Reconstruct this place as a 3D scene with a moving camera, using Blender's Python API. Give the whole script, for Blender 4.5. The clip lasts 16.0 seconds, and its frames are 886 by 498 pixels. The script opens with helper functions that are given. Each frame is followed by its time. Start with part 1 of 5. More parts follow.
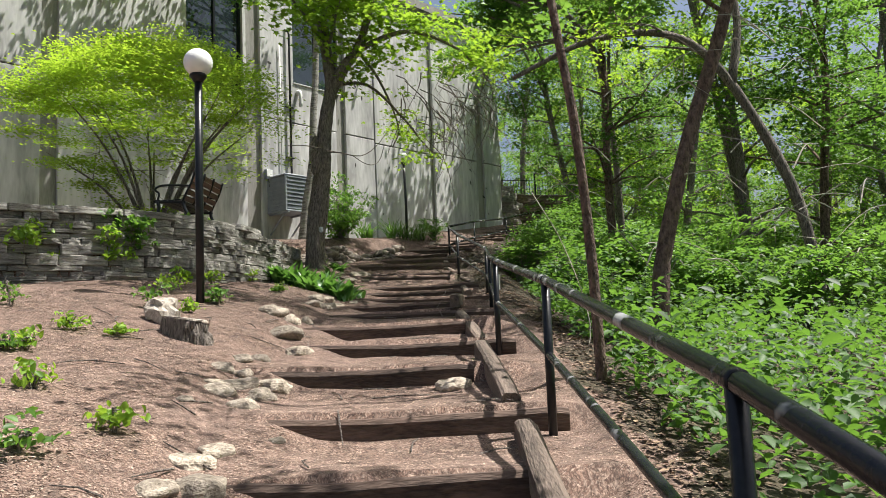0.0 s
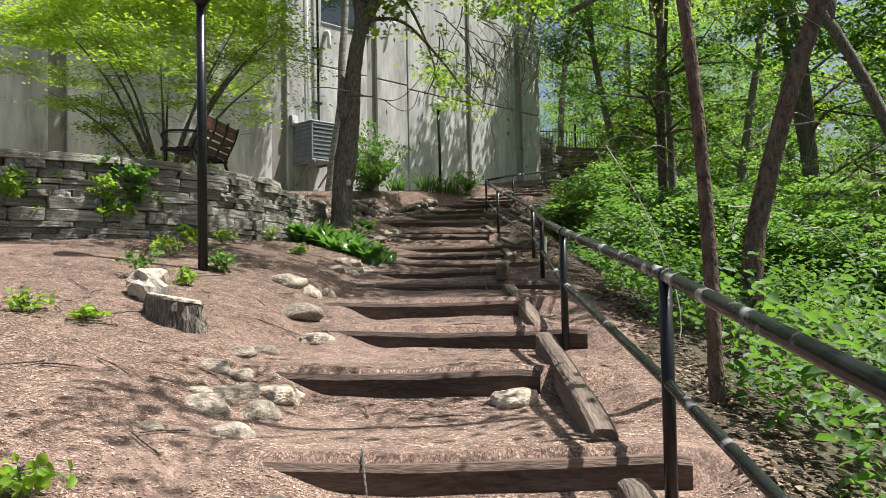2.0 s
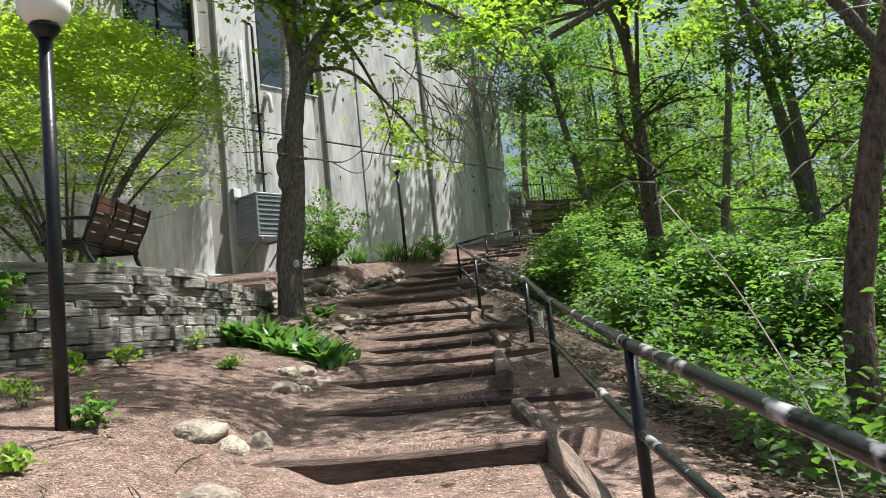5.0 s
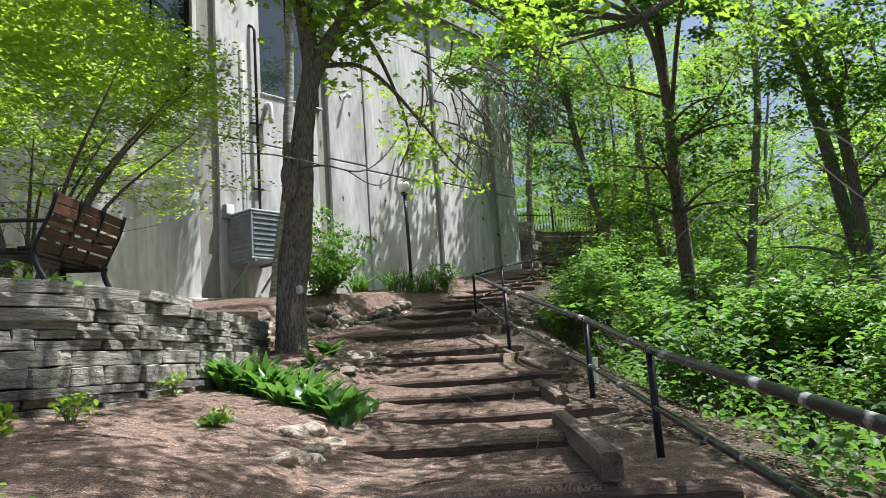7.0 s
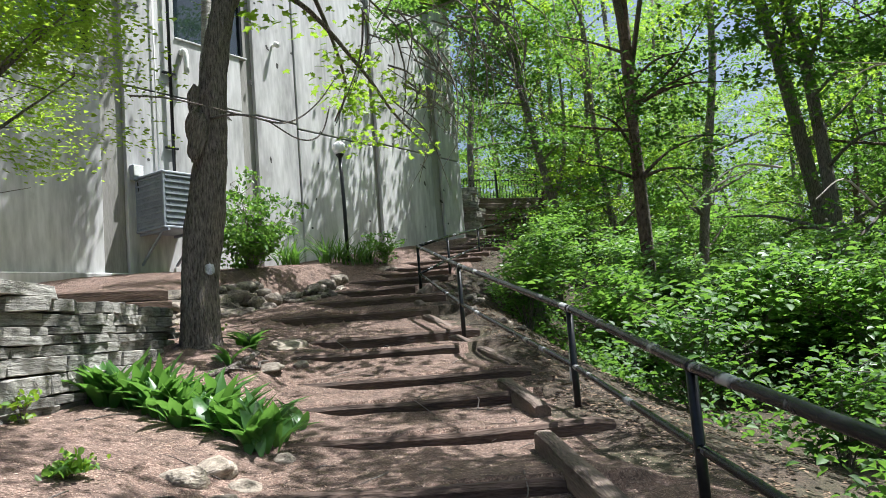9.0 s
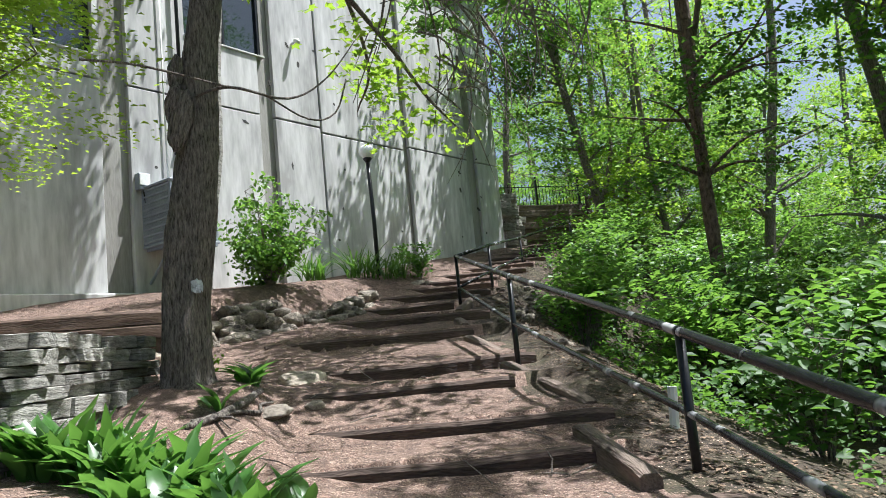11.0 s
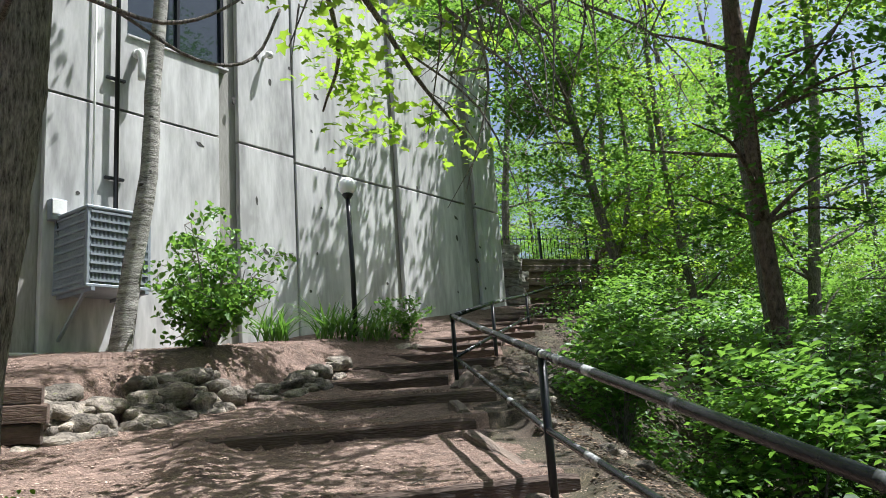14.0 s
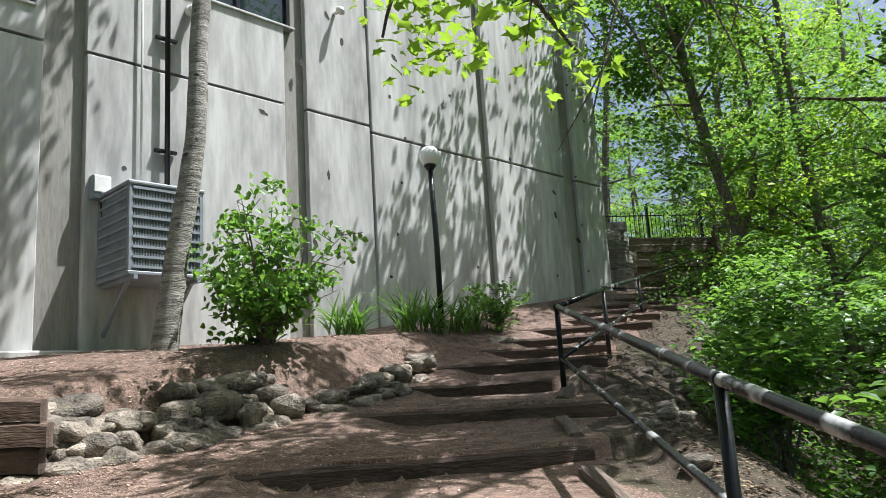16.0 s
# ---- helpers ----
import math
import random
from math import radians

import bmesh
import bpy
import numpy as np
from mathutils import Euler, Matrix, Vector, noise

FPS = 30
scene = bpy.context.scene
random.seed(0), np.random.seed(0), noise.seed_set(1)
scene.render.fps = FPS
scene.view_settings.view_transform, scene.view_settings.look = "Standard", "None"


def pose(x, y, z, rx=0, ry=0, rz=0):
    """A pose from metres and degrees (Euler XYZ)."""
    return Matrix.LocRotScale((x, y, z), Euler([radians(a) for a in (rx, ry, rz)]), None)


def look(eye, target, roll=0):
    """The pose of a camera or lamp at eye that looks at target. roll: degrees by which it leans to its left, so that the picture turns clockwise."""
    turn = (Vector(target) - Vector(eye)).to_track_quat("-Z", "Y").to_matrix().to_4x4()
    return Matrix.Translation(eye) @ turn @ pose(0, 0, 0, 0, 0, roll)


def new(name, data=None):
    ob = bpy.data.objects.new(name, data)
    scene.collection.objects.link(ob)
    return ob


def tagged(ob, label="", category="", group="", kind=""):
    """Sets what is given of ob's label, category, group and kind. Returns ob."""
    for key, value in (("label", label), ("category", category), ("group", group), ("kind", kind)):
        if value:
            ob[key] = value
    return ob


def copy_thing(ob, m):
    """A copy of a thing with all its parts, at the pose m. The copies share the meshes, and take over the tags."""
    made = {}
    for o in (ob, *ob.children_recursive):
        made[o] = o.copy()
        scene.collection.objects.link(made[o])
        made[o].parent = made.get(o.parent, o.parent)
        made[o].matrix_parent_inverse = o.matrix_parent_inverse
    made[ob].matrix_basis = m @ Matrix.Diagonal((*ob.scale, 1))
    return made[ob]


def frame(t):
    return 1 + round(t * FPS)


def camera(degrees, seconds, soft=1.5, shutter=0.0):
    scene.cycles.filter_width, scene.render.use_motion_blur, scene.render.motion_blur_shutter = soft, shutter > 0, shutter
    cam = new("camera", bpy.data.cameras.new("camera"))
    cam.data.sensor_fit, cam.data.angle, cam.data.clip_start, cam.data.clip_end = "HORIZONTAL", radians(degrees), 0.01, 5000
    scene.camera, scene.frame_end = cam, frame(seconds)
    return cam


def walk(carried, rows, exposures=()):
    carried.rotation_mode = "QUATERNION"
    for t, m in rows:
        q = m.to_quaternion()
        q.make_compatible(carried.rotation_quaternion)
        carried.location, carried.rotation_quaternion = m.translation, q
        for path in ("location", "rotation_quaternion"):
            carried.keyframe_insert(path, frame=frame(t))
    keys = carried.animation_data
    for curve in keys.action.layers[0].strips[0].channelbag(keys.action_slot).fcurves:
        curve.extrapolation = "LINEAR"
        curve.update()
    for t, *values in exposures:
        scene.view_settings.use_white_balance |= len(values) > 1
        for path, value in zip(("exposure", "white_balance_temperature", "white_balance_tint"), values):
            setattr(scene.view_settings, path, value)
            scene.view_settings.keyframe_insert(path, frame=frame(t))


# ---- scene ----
cam = camera(60.8, 16.0, 0.8)
PATH = [
    (0, (0.023, 0.018, 1.539), (0.014, 2.007, 1.741), -2.4),
    (0.5, (0.019, 0.386, 1.57), (-0.08, 2.38, 1.691), -2.4),
    (1, (-0.038, 0.734, 1.601), (-0.231, 2.721, 1.713), -2.0),
    (1.5, (-0.113, 1.131, 1.748), (-0.252, 3.124, 1.843), -1.8),
    (2, (-0.169, 1.443, 1.799), (-0.258, 3.44, 1.874), -1.1),
    (2.5, (-0.222, 1.802, 1.928), (-0.286, 3.8, 1.996), -1.3),
    (3, (-0.324, 2.161, 1.966), (-0.349, 4.159, 2.05), -2.9),
    (3.5, (-0.324, 2.572, 2.013), (-0.316, 4.568, 2.142), -5.1),
    (4, (-0.265, 2.984, 2.164), (-0.237, 4.976, 2.336), -6.4),
    (4.5, (-0.285, 3.339, 2.187), (-0.254, 5.328, 2.392), -6.4),
    (5, (-0.318, 3.7, 2.24), (-0.307, 5.687, 2.468), -6.0),
    (5.2, (-0.301, 3.86, 2.242), (-0.299, 5.846, 2.475), -5.8),
    (7.3, (-0.889, 5.692, 2.513), (-0.824, 7.666, 2.823), -3.6),
    (7.5, (-0.889, 5.855, 2.541), (-0.795, 7.829, 2.848), -3.7),
    (8, (-0.986, 6.346, 2.601), (-0.759, 8.316, 2.855), -4.7),
    (8.5, (-1.029, 6.659, 2.774), (-0.753, 8.631, 2.965), -5.1),
    (9, (-0.912, 7.059, 2.763), (-0.699, 9.037, 2.968), -4.6),
    (9.2, (-0.858, 7.262, 2.786), (-0.671, 9.241, 3.008), -4.4),
    (11.3, (-0.866, 9.081, 2.92), (-0.74, 11.059, 3.183), -5.6),
    (11.5, (-0.89, 9.322, 2.959), (-0.751, 11.297, 3.236), -5.7),
    (12, (-0.853, 9.859, 3.064), (-0.606, 11.825, 3.341), -6.3),
    (12.5, (-0.765, 10.274, 3.069), (-0.537, 12.239, 3.368), -5.2),
    (13, (-0.746, 10.672, 3.082), (-0.548, 12.633, 3.421), -4.1),
    (13.5, (-0.742, 11.134, 3.256), (-0.548, 13.09, 3.626), -4.2),
    (14, (-0.712, 11.541, 3.254), (-0.552, 13.496, 3.648), -4.1),
    (14.5, (-0.659, 12.109, 3.399), (-0.535, 14.062, 3.812), -3.6),
    (15, (-0.688, 12.515, 3.44), (-0.596, 14.47, 3.851), -3.0),
    (15.5, (-0.687, 12.924, 3.485), (-0.626, 14.885, 3.877), -2.8),
    (16, (-0.644, 13.332, 3.534), (-0.733, 15.296, 3.901), -3.6),
]
walk(cam, [(t, look(eye, target, roll)) for t, eye, target, roll in PATH], [(0, 0.84, 6300, 10), (4, 0.98, 6150, 10), (8, 1.10, 5850, 10), (12, 1.14, 5750, 10), (16, 1.02, 5850, 10)])

# ---- world, sun, exposure ----
SUN_AZ, SUN_EL = radians(10), radians(66)  # high, grazing the concrete wall
to_sun = Vector((math.cos(SUN_EL) * math.cos(SUN_AZ), math.cos(SUN_EL) * math.sin(SUN_AZ), math.sin(SUN_EL)))
world = bpy.data.worlds.new("sky")
scene.world = world
world.use_nodes = True
wn = world.node_tree.nodes
sky = wn.new("ShaderNodeTexSky")
sky.sky_type, sky.sun_disc = "NISHITA", False
sky.sun_elevation, sky.sun_rotation = SUN_EL, radians(90) - SUN_AZ
sky.air_density, sky.dust_density = 1.0, 5.0
world.node_tree.links.new(sky.outputs[0], wn["Background"].inputs[0])
wn["Background"].inputs[1].default_value = 0.07
lamp = bpy.data.lights.new("sun", "SUN")
lamp.energy, lamp.angle, lamp.color = 5.0, radians(0.5), (1.0, 0.95, 0.87)
sun = new("sun", lamp)
sun.matrix_world = look((30, 0, 60), Vector((30, 0, 60)) - to_sun)

# ---- materials ----
def material(name, low, high, scale=4.0, rough=0.8, bump=0.3, fine=40.0, metal=0.0, stretch=(1, 1, 1), spots=None, island=0.0, obj=0.0, space="Object", bump_dist=0.02):
    """Two-scale noise colour with bump; spots: (colour, scale, amount)."""
    m = bpy.data.materials.new(name)
    m.use_nodes = True
    n, l = m.node_tree.nodes, m.node_tree.links
    b = n["Principled BSDF"]
    co = n.new("ShaderNodeTexCoord")
    mp = n.new("ShaderNodeMapping")
    mp.inputs["Scale"].default_value = stretch
    l.new(co.outputs[space], mp.inputs[0])
    big, small = n.new("ShaderNodeTexNoise"), n.new("ShaderNodeTexNoise")
    for q, s, d in ((big, scale, 5), (small, fine, 6)):
        q.inputs["Scale"].default_value, q.inputs["Detail"].default_value = s, d
        l.new(mp.outputs[0], q.inputs["Vector"])
    mix = n.new("ShaderNodeMath")
    mix.operation = "ADD"
    half = n.new("ShaderNodeMath")
    half.operation, half.inputs[1].default_value = "MULTIPLY", 0.6
    l.new(small.outputs[0], half.inputs[0])
    l.new(big.outputs[0], mix.inputs[0])
    l.new(half.outputs[0], mix.inputs[1])
    ramp = n.new("ShaderNodeValToRGB")
    ramp.color_ramp.elements[0].position, ramp.color_ramp.elements[1].position = 0.55, 1.05
    ramp.color_ramp.elements[0].color, ramp.color_ramp.elements[1].color = (*low, 1), (*high, 1)
    l.new(mix.outputs[0], ramp.inputs[0])
    colour = ramp.outputs[0]
    if island or obj:
        src = n.new("ShaderNodeNewGeometry").outputs["Random Per Island"] if island else n.new("ShaderNodeObjectInfo").outputs["Random"]
        k = island or obj
        mr = n.new("ShaderNodeMapRange")
        mr.inputs["To Min"].default_value, mr.inputs["To Max"].default_value = 1 - k, 1 + k
        l.new(src, mr.inputs[0])
        hs = n.new("ShaderNodeHueSaturation")
        l.new(mr.outputs[0], hs.inputs["Value"])
        l.new(colour, hs.inputs["Color"])
        colour = hs.outputs[0]
    if spots:
        sc, ss, sa = spots
        v = n.new("ShaderNodeTexNoise")
        v.inputs["Scale"].default_value, v.inputs["Detail"].default_value = ss, 4
        l.new(co.outputs[space], v.inputs["Vector"])
        r = n.new("ShaderNodeValToRGB")
        r.color_ramp.elements[0].position, r.color_ramp.elements[1].position = 0.62 - sa, 0.7 - sa
        l.new(v.outputs[0], r.inputs[0])
        mx = n.new("ShaderNodeMixRGB")
        mx.inputs[2].default_value = (*sc, 1)
        l.new(r.outputs[0], mx.inputs[0])
        l.new(colour, mx.inputs[1])
        colour = mx.outputs[0]
    l.new(colour, b.inputs["Base Color"])
    b.inputs["Roughness"].default_value, b.inputs["Metallic"].default_value = rough, metal
    if bump:
        bp = n.new("ShaderNodeBump")
        bp.inputs["Strength"].default_value, bp.inputs["Distance"].default_value = bump, bump_dist
        l.new(mix.outputs[0], bp.inputs["Height"])
        l.new(bp.outputs[0], b.inputs["Normal"])
    return m


def leaf_material(name, dark, light, glow, gloss=0.45):
    """Thin leaf: diffuse and gloss above, light let through; varies leaf by leaf."""
    m = bpy.data.materials.new(name)
    m.use_nodes = True
    n, l = m.node_tree.nodes, m.node_tree.links
    b, out = n["Principled BSDF"], n["Material Output"]
    g = n.new("ShaderNodeNewGeometry")
    ramp = n.new("ShaderNodeValToRGB")
    ramp.color_ramp.elements[0].color, ramp.color_ramp.elements[1].color = (*dark, 1), (*light, 1)
    l.new(g.outputs["Random Per Island"], ramp.inputs[0])
    l.new(ramp.outputs[0], b.inputs["Base Color"])
    b.inputs["Roughness"].default_value = gloss
    t = n.new("ShaderNodeBsdfTranslucent")
    mx = n.new("ShaderNodeMixRGB")
    mx.blend_type, mx.inputs[0].default_value, mx.inputs[2].default_value = "MIX", 0.6, (*glow, 1)
    l.new(ramp.outputs[0], mx.inputs[1])
    l.new(mx.outputs[0], t.inputs[0])
    s = n.new("ShaderNodeMixShader")
    s.inputs[0].default_value = 0.45
    l.new(b.outputs[0], s.inputs[1])
    l.new(t.outputs[0], s.inputs[2])
    l.new(s.outputs[0], out.inputs[0])
    return m


def chip_material(name, stops, grey, big=1.2):
    """Shredded wood: two sizes of overlapping flat chips, each of its own colour, with dark gaps; larger drifts of fine dust."""
    m = bpy.data.materials.new(name)
    m.use_nodes = True
    n, l = m.node_tree.nodes, m.node_tree.links
    bs = n["Principled BSDF"]
    co = n.new("ShaderNodeTexCoord")
    warp = n.new("ShaderNodeTexNoise")
    warp.inputs["Scale"].default_value, warp.inputs["Detail"].default_value = 9.0, 3
    l.new(co.outputs["Object"], warp.inputs["Vector"])
    add = n.new("ShaderNodeMixRGB")
    add.blend_type, add.inputs[0].default_value = "ADD", 0.12
    l.new(co.outputs["Object"], add.inputs[1])
    l.new(warp.outputs["Color"], add.inputs[2])
    cols, heights = [], []
    for sc, st, rot in ((58.0, (1, 2.2, 1), 0.5), (105.0, (2.0, 1, 1), 1.3)):
        mp = n.new("ShaderNodeMapping")
        mp.inputs["Scale"].default_value, mp.inputs["Rotation"].default_value = st, (0, 0, rot)
        l.new(add.outputs[0], mp.inputs[0])
        v = n.new("ShaderNodeTexVoronoi")
        v.inputs["Scale"].default_value = sc
        l.new(mp.outputs[0], v.inputs["Vector"])
        sep = n.new("ShaderNodeSeparateColor")
        l.new(v.outputs["Color"], sep.inputs[0])
        r = n.new("ShaderNodeValToRGB")
        r.color_ramp.elements[0].position, r.color_ramp.elements[1].position = 0.0, 1.0
        r.color_ramp.elements[0].color, r.color_ramp.elements[1].color = (*stops[0], 1), (*stops[-1], 1)
        for k, c in enumerate(stops[1:-1]):
            e = r.color_ramp.elements.new((k + 1) / (len(stops) - 1))
            e.color = (*c, 1)
        l.new(sep.outputs[0], r.inputs[0])
        gap = n.new("ShaderNodeMapRange")
        gap.inputs["From Min"].default_value, gap.inputs["From Max"].default_value = 0.75, 0.35
        gap.inputs["To Min"].default_value = 0.25
        l.new(v.outputs["Distance"], gap.inputs[0])
        mul = n.new("ShaderNodeMixRGB")
        mul.blend_type, mul.inputs[0].default_value = "MULTIPLY", 1.0
        l.new(r.outputs[0], mul.inputs[1])
        l.new(gap.outputs[0], mul.inputs[2])
        cols.append(mul.outputs[0])
        heights.append(sep.outputs[1])
    mix = n.new("ShaderNodeMixRGB")
    mix.inputs[0].default_value = 0.5
    l.new(cols[0], mix.inputs[1])
    l.new(cols[1], mix.inputs[2])
    drift = n.new("ShaderNodeTexNoise")
    drift.inputs["Scale"].default_value, drift.inputs["Detail"].default_value = big, 5
    l.new(co.outputs["Object"], drift.inputs["Vector"])
    dr = n.new("ShaderNodeMapRange")
    dr.inputs["From Min"].default_value, dr.inputs["From Max"].default_value, dr.inputs["To Min"].default_value, dr.inputs["To Max"].default_value = 0.42, 0.68, 0.0, 0.5
    l.new(drift.outputs[0], dr.inputs[0])
    m2 = n.new("ShaderNodeMixRGB")
    m2.inputs[2].default_value = (*grey, 1)
    l.new(dr.outputs[0], m2.inputs[0])
    l.new(mix.outputs[0], m2.inputs[1])
    patch = n.new("ShaderNodeTexNoise")
    patch.inputs["Scale"].default_value, patch.inputs["Detail"].default_value, patch.inputs["Roughness"].default_value = 7.0, 6, 0.7
    l.new(co.outputs["Object"], patch.inputs["Vector"])
    pr = n.new("ShaderNodeMapRange")
    pr.inputs["From Min"].default_value, pr.inputs["From Max"].default_value, pr.inputs["To Min"].default_value, pr.inputs["To Max"].default_value = 0.36, 0.6, 0.55, 1.12
    l.new(patch.outputs[0], pr.inputs[0])
    m3 = n.new("ShaderNodeMixRGB")
    m3.blend_type, m3.inputs[0].default_value = "MULTIPLY", 1.0
    l.new(m2.outputs[0], m3.inputs[1])
    l.new(pr.outputs[0], m3.inputs[2])
    l.new(m3.outputs[0], bs.inputs["Base Color"])
    bs.inputs["Roughness"].default_value = 0.95
    hs = n.new("ShaderNodeMath")
    l.new(heights[0], hs.inputs[0])
    l.new(heights[1], hs.inputs[1])
    bp = n.new("ShaderNodeBump")
    bp.inputs["Strength"].default_value, bp.inputs["Distance"].default_value = 0.9, 0.012
    l.new(hs.outputs[0], bp.inputs["Height"])
    l.new(bp.outputs[0], bs.inputs["Normal"])
    return m


MULCH = chip_material("mulch", ((0.05, 0.026, 0.018), (0.19, 0.108, 0.078), (0.36, 0.235, 0.175), (0.64, 0.49, 0.39)), (0.32, 0.22, 0.178))
LITTER = material("dry_leaf", (0.045, 0.028, 0.018), (0.24, 0.165, 0.105), 6, 0.9, 0.3, 60, island=0.55)
CHIP = material("wood_chip", (0.11, 0.062, 0.043), (0.50, 0.37, 0.29), 6, 0.9, 0.3, 60, island=0.6)
TIE = material("tie_wood", (0.034, 0.022, 0.016), (0.135, 0.09, 0.068), 4, 0.9, 0.8, 34, stretch=(0.5, 2.2, 2.2), obj=0.3, bump_dist=0.03)
TIE_GREY = material("weathered_tie", (0.035, 0.025, 0.019), (0.22, 0.165, 0.13), 3, 0.85, 1.0, 30, stretch=(0.4, 2.6, 2.6), obj=0.2, bump_dist=0.03)
STONE = material("wall_stone", (0.12, 0.115, 0.10), (0.43, 0.41, 0.365), 2.6, 0.9, 0.9, 16, stretch=(1, 1, 1.6), obj=0.28, spots=((0.12, 0.12, 0.10), 2.2, -0.03), bump_dist=0.04)
ROCK = material("field_rock", (0.045, 0.037, 0.029), (0.36, 0.305, 0.245), 2.6, 0.85, 1.0, 14, obj=0.5, spots=((0.15, 0.145, 0.068), 4, 0.0), bump_dist=0.04)
ROCK_PALE = material("pale_rock", (0.15, 0.12, 0.09), (0.45, 0.385, 0.305), 3, 0.85, 0.7, 12, obj=0.45, spots=((0.19, 0.165, 0.10), 5, -0.02), bump_dist=0.03)
CONCRETE = material("concrete", (0.27, 0.266, 0.26), (0.62, 0.613, 0.60), 1.1, 0.85, 0.35, 9, stretch=(1.1, 1.1, 0.22), spots=((0.34, 0.333, 0.322), 1.3, -0.02))
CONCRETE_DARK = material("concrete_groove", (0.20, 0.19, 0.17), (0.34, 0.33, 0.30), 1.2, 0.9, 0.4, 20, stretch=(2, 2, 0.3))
IRON = material("black_paint", (0.006, 0.0065, 0.008), (0.016, 0.017, 0.02), 5, 0.3, 0.1, 40)
WORN = material("worn_rail_paint", (0.006, 0.0065, 0.008), (0.02, 0.021, 0.024), 5, 0.26, 0.12, 40, spots=((0.42, 0.42, 0.42), 4.2, 0.045))
for m in (IRON, WORN):
    m.node_tree.nodes["Principled BSDF"].inputs["Specular IOR Level"].default_value = 0.35
BARK = material("bark", (0.03, 0.024, 0.02), (0.36, 0.31, 0.265), 26, 0.95, 1.0, 90, stretch=(2.4, 2.4, 0.42), bump_dist=0.05)
BARK_RED = material("pine_bark", (0.04, 0.026, 0.02), (0.23, 0.155, 0.12), 11, 0.95, 1.0, 40, stretch=(1.8, 1.8, 0.8), bump_dist=0.05)
BIRCH = material("birch_bark", (0.09, 0.08, 0.068), (0.42, 0.40, 0.355), 3.5, 0.85, 0.9, 24, stretch=(1, 1, 5), spots=((0.04, 0.036, 0.03), 9, -0.015), bump_dist=0.04)
LEAF = leaf_material("maple_leaf", (0.032, 0.092, 0.016), (0.13, 0.27, 0.042), (0.32, 0.57, 0.07))
LEAF_LIME = leaf_material("lime_leaf", (0.09, 0.20, 0.018), (0.28, 0.44, 0.05), (0.52, 0.76, 0.055))
# darker leaf green: the canopy's shade on the undergrowth is put into this colour
LEAF_MID = leaf_material("understory_leaf", (0.020, 0.064, 0.013), (0.085, 0.19, 0.032), (0.24, 0.46, 0.05), 0.55)
LEAF_FEATHER = leaf_material("feathery_leaf", (0.14, 0.26, 0.02), (0.36, 0.52, 0.055), (0.62, 0.86, 0.06), 0.5)
LEAF_DEEP = leaf_material("deep_leaf", (0.018, 0.055, 0.013), (0.07, 0.16, 0.03), (0.20, 0.40, 0.04))
LEAF_BLADE = leaf_material("blade_leaf", (0.035, 0.11, 0.028), (0.10, 0.225, 0.05), (0.20, 0.40, 0.05), 0.32)
GLOBE = material("opal_globe", (0.82, 0.82, 0.80), (0.88, 0.88, 0.86), 2, 0.25, 0, 10)
GALV = material("grey_steel", (0.20, 0.225, 0.255), (0.30, 0.33, 0.365), 3, 0.5, 0.1, 30, metal=0.1)
GALV_DARK = material("fan_coil", (0.07, 0.08, 0.09), (0.14, 0.15, 0.165), 8, 0.6, 0.2, 60)
HOLE_SHADE = material("hole_shade", (0.03, 0.028, 0.025), (0.07, 0.065, 0.06), 8, 0.9, 0.2, 60)
WHITE = material("white_plastic", (0.6, 0.6, 0.57), (0.78, 0.78, 0.75), 3, 0.5, 0.05, 30)
SLAT = material("bench_slat", (0.035, 0.014, 0.009), (0.11, 0.05, 0.033), 4, 0.5, 0.3, 30, stretch=(0.3, 3, 3), obj=0.2)
SOIL = chip_material("forest_floor", ((0.025, 0.018, 0.011), (0.08, 0.055, 0.035), (0.13, 0.09, 0.06), (0.22, 0.165, 0.115)), (0.07, 0.075, 0.03), 1.8)
GLASS = bpy.data.materials.new("window_glass")
GLASS.use_nodes = True
_b = GLASS.node_tree.nodes["Principled BSDF"]
_b.inputs["Base Color"].default_value = (0.02, 0.03, 0.035, 1)
_b.inputs["Roughness"].default_value = 0.03
_b.inputs["Specular IOR Level"].default_value = 1.0


# ---- mesh helpers ----
def mesh_ob(name, bm, mat, smooth=False):
    me = bpy.data.meshes.new(name)
    bm.to_mesh(me)
    bm.free()
    me.materials.append(mat)
    if smooth:
        me.shade_smooth()
    return new(name, me)


def part(name, bm, mat, parent, label="", smooth=False):
    ob = mesh_ob(name, bm, mat, smooth)
    ob.parent = parent
    if label:
        tagged(ob, label)
    return ob


def empty(name, at=(0, 0, 0), rz=0):
    ob = new(name)
    ob.empty_display_size = 0.1
    ob.matrix_basis = pose(*at, 0, 0, rz)
    return ob


def box(bm, size, at=(0, 0, 0), rot=(0, 0, 0), bevel=0.0):
    r = bmesh.ops.create_cube(bm, size=1, matrix=pose(*at, *rot) @ Matrix.Diagonal((*size, 1)))
    if bevel:
        es = list({e for v in r["verts"] for e in v.link_edges})
        bmesh.ops.bevel(bm, geom=es, offset=bevel, segments=1, affect="EDGES")
    return bm


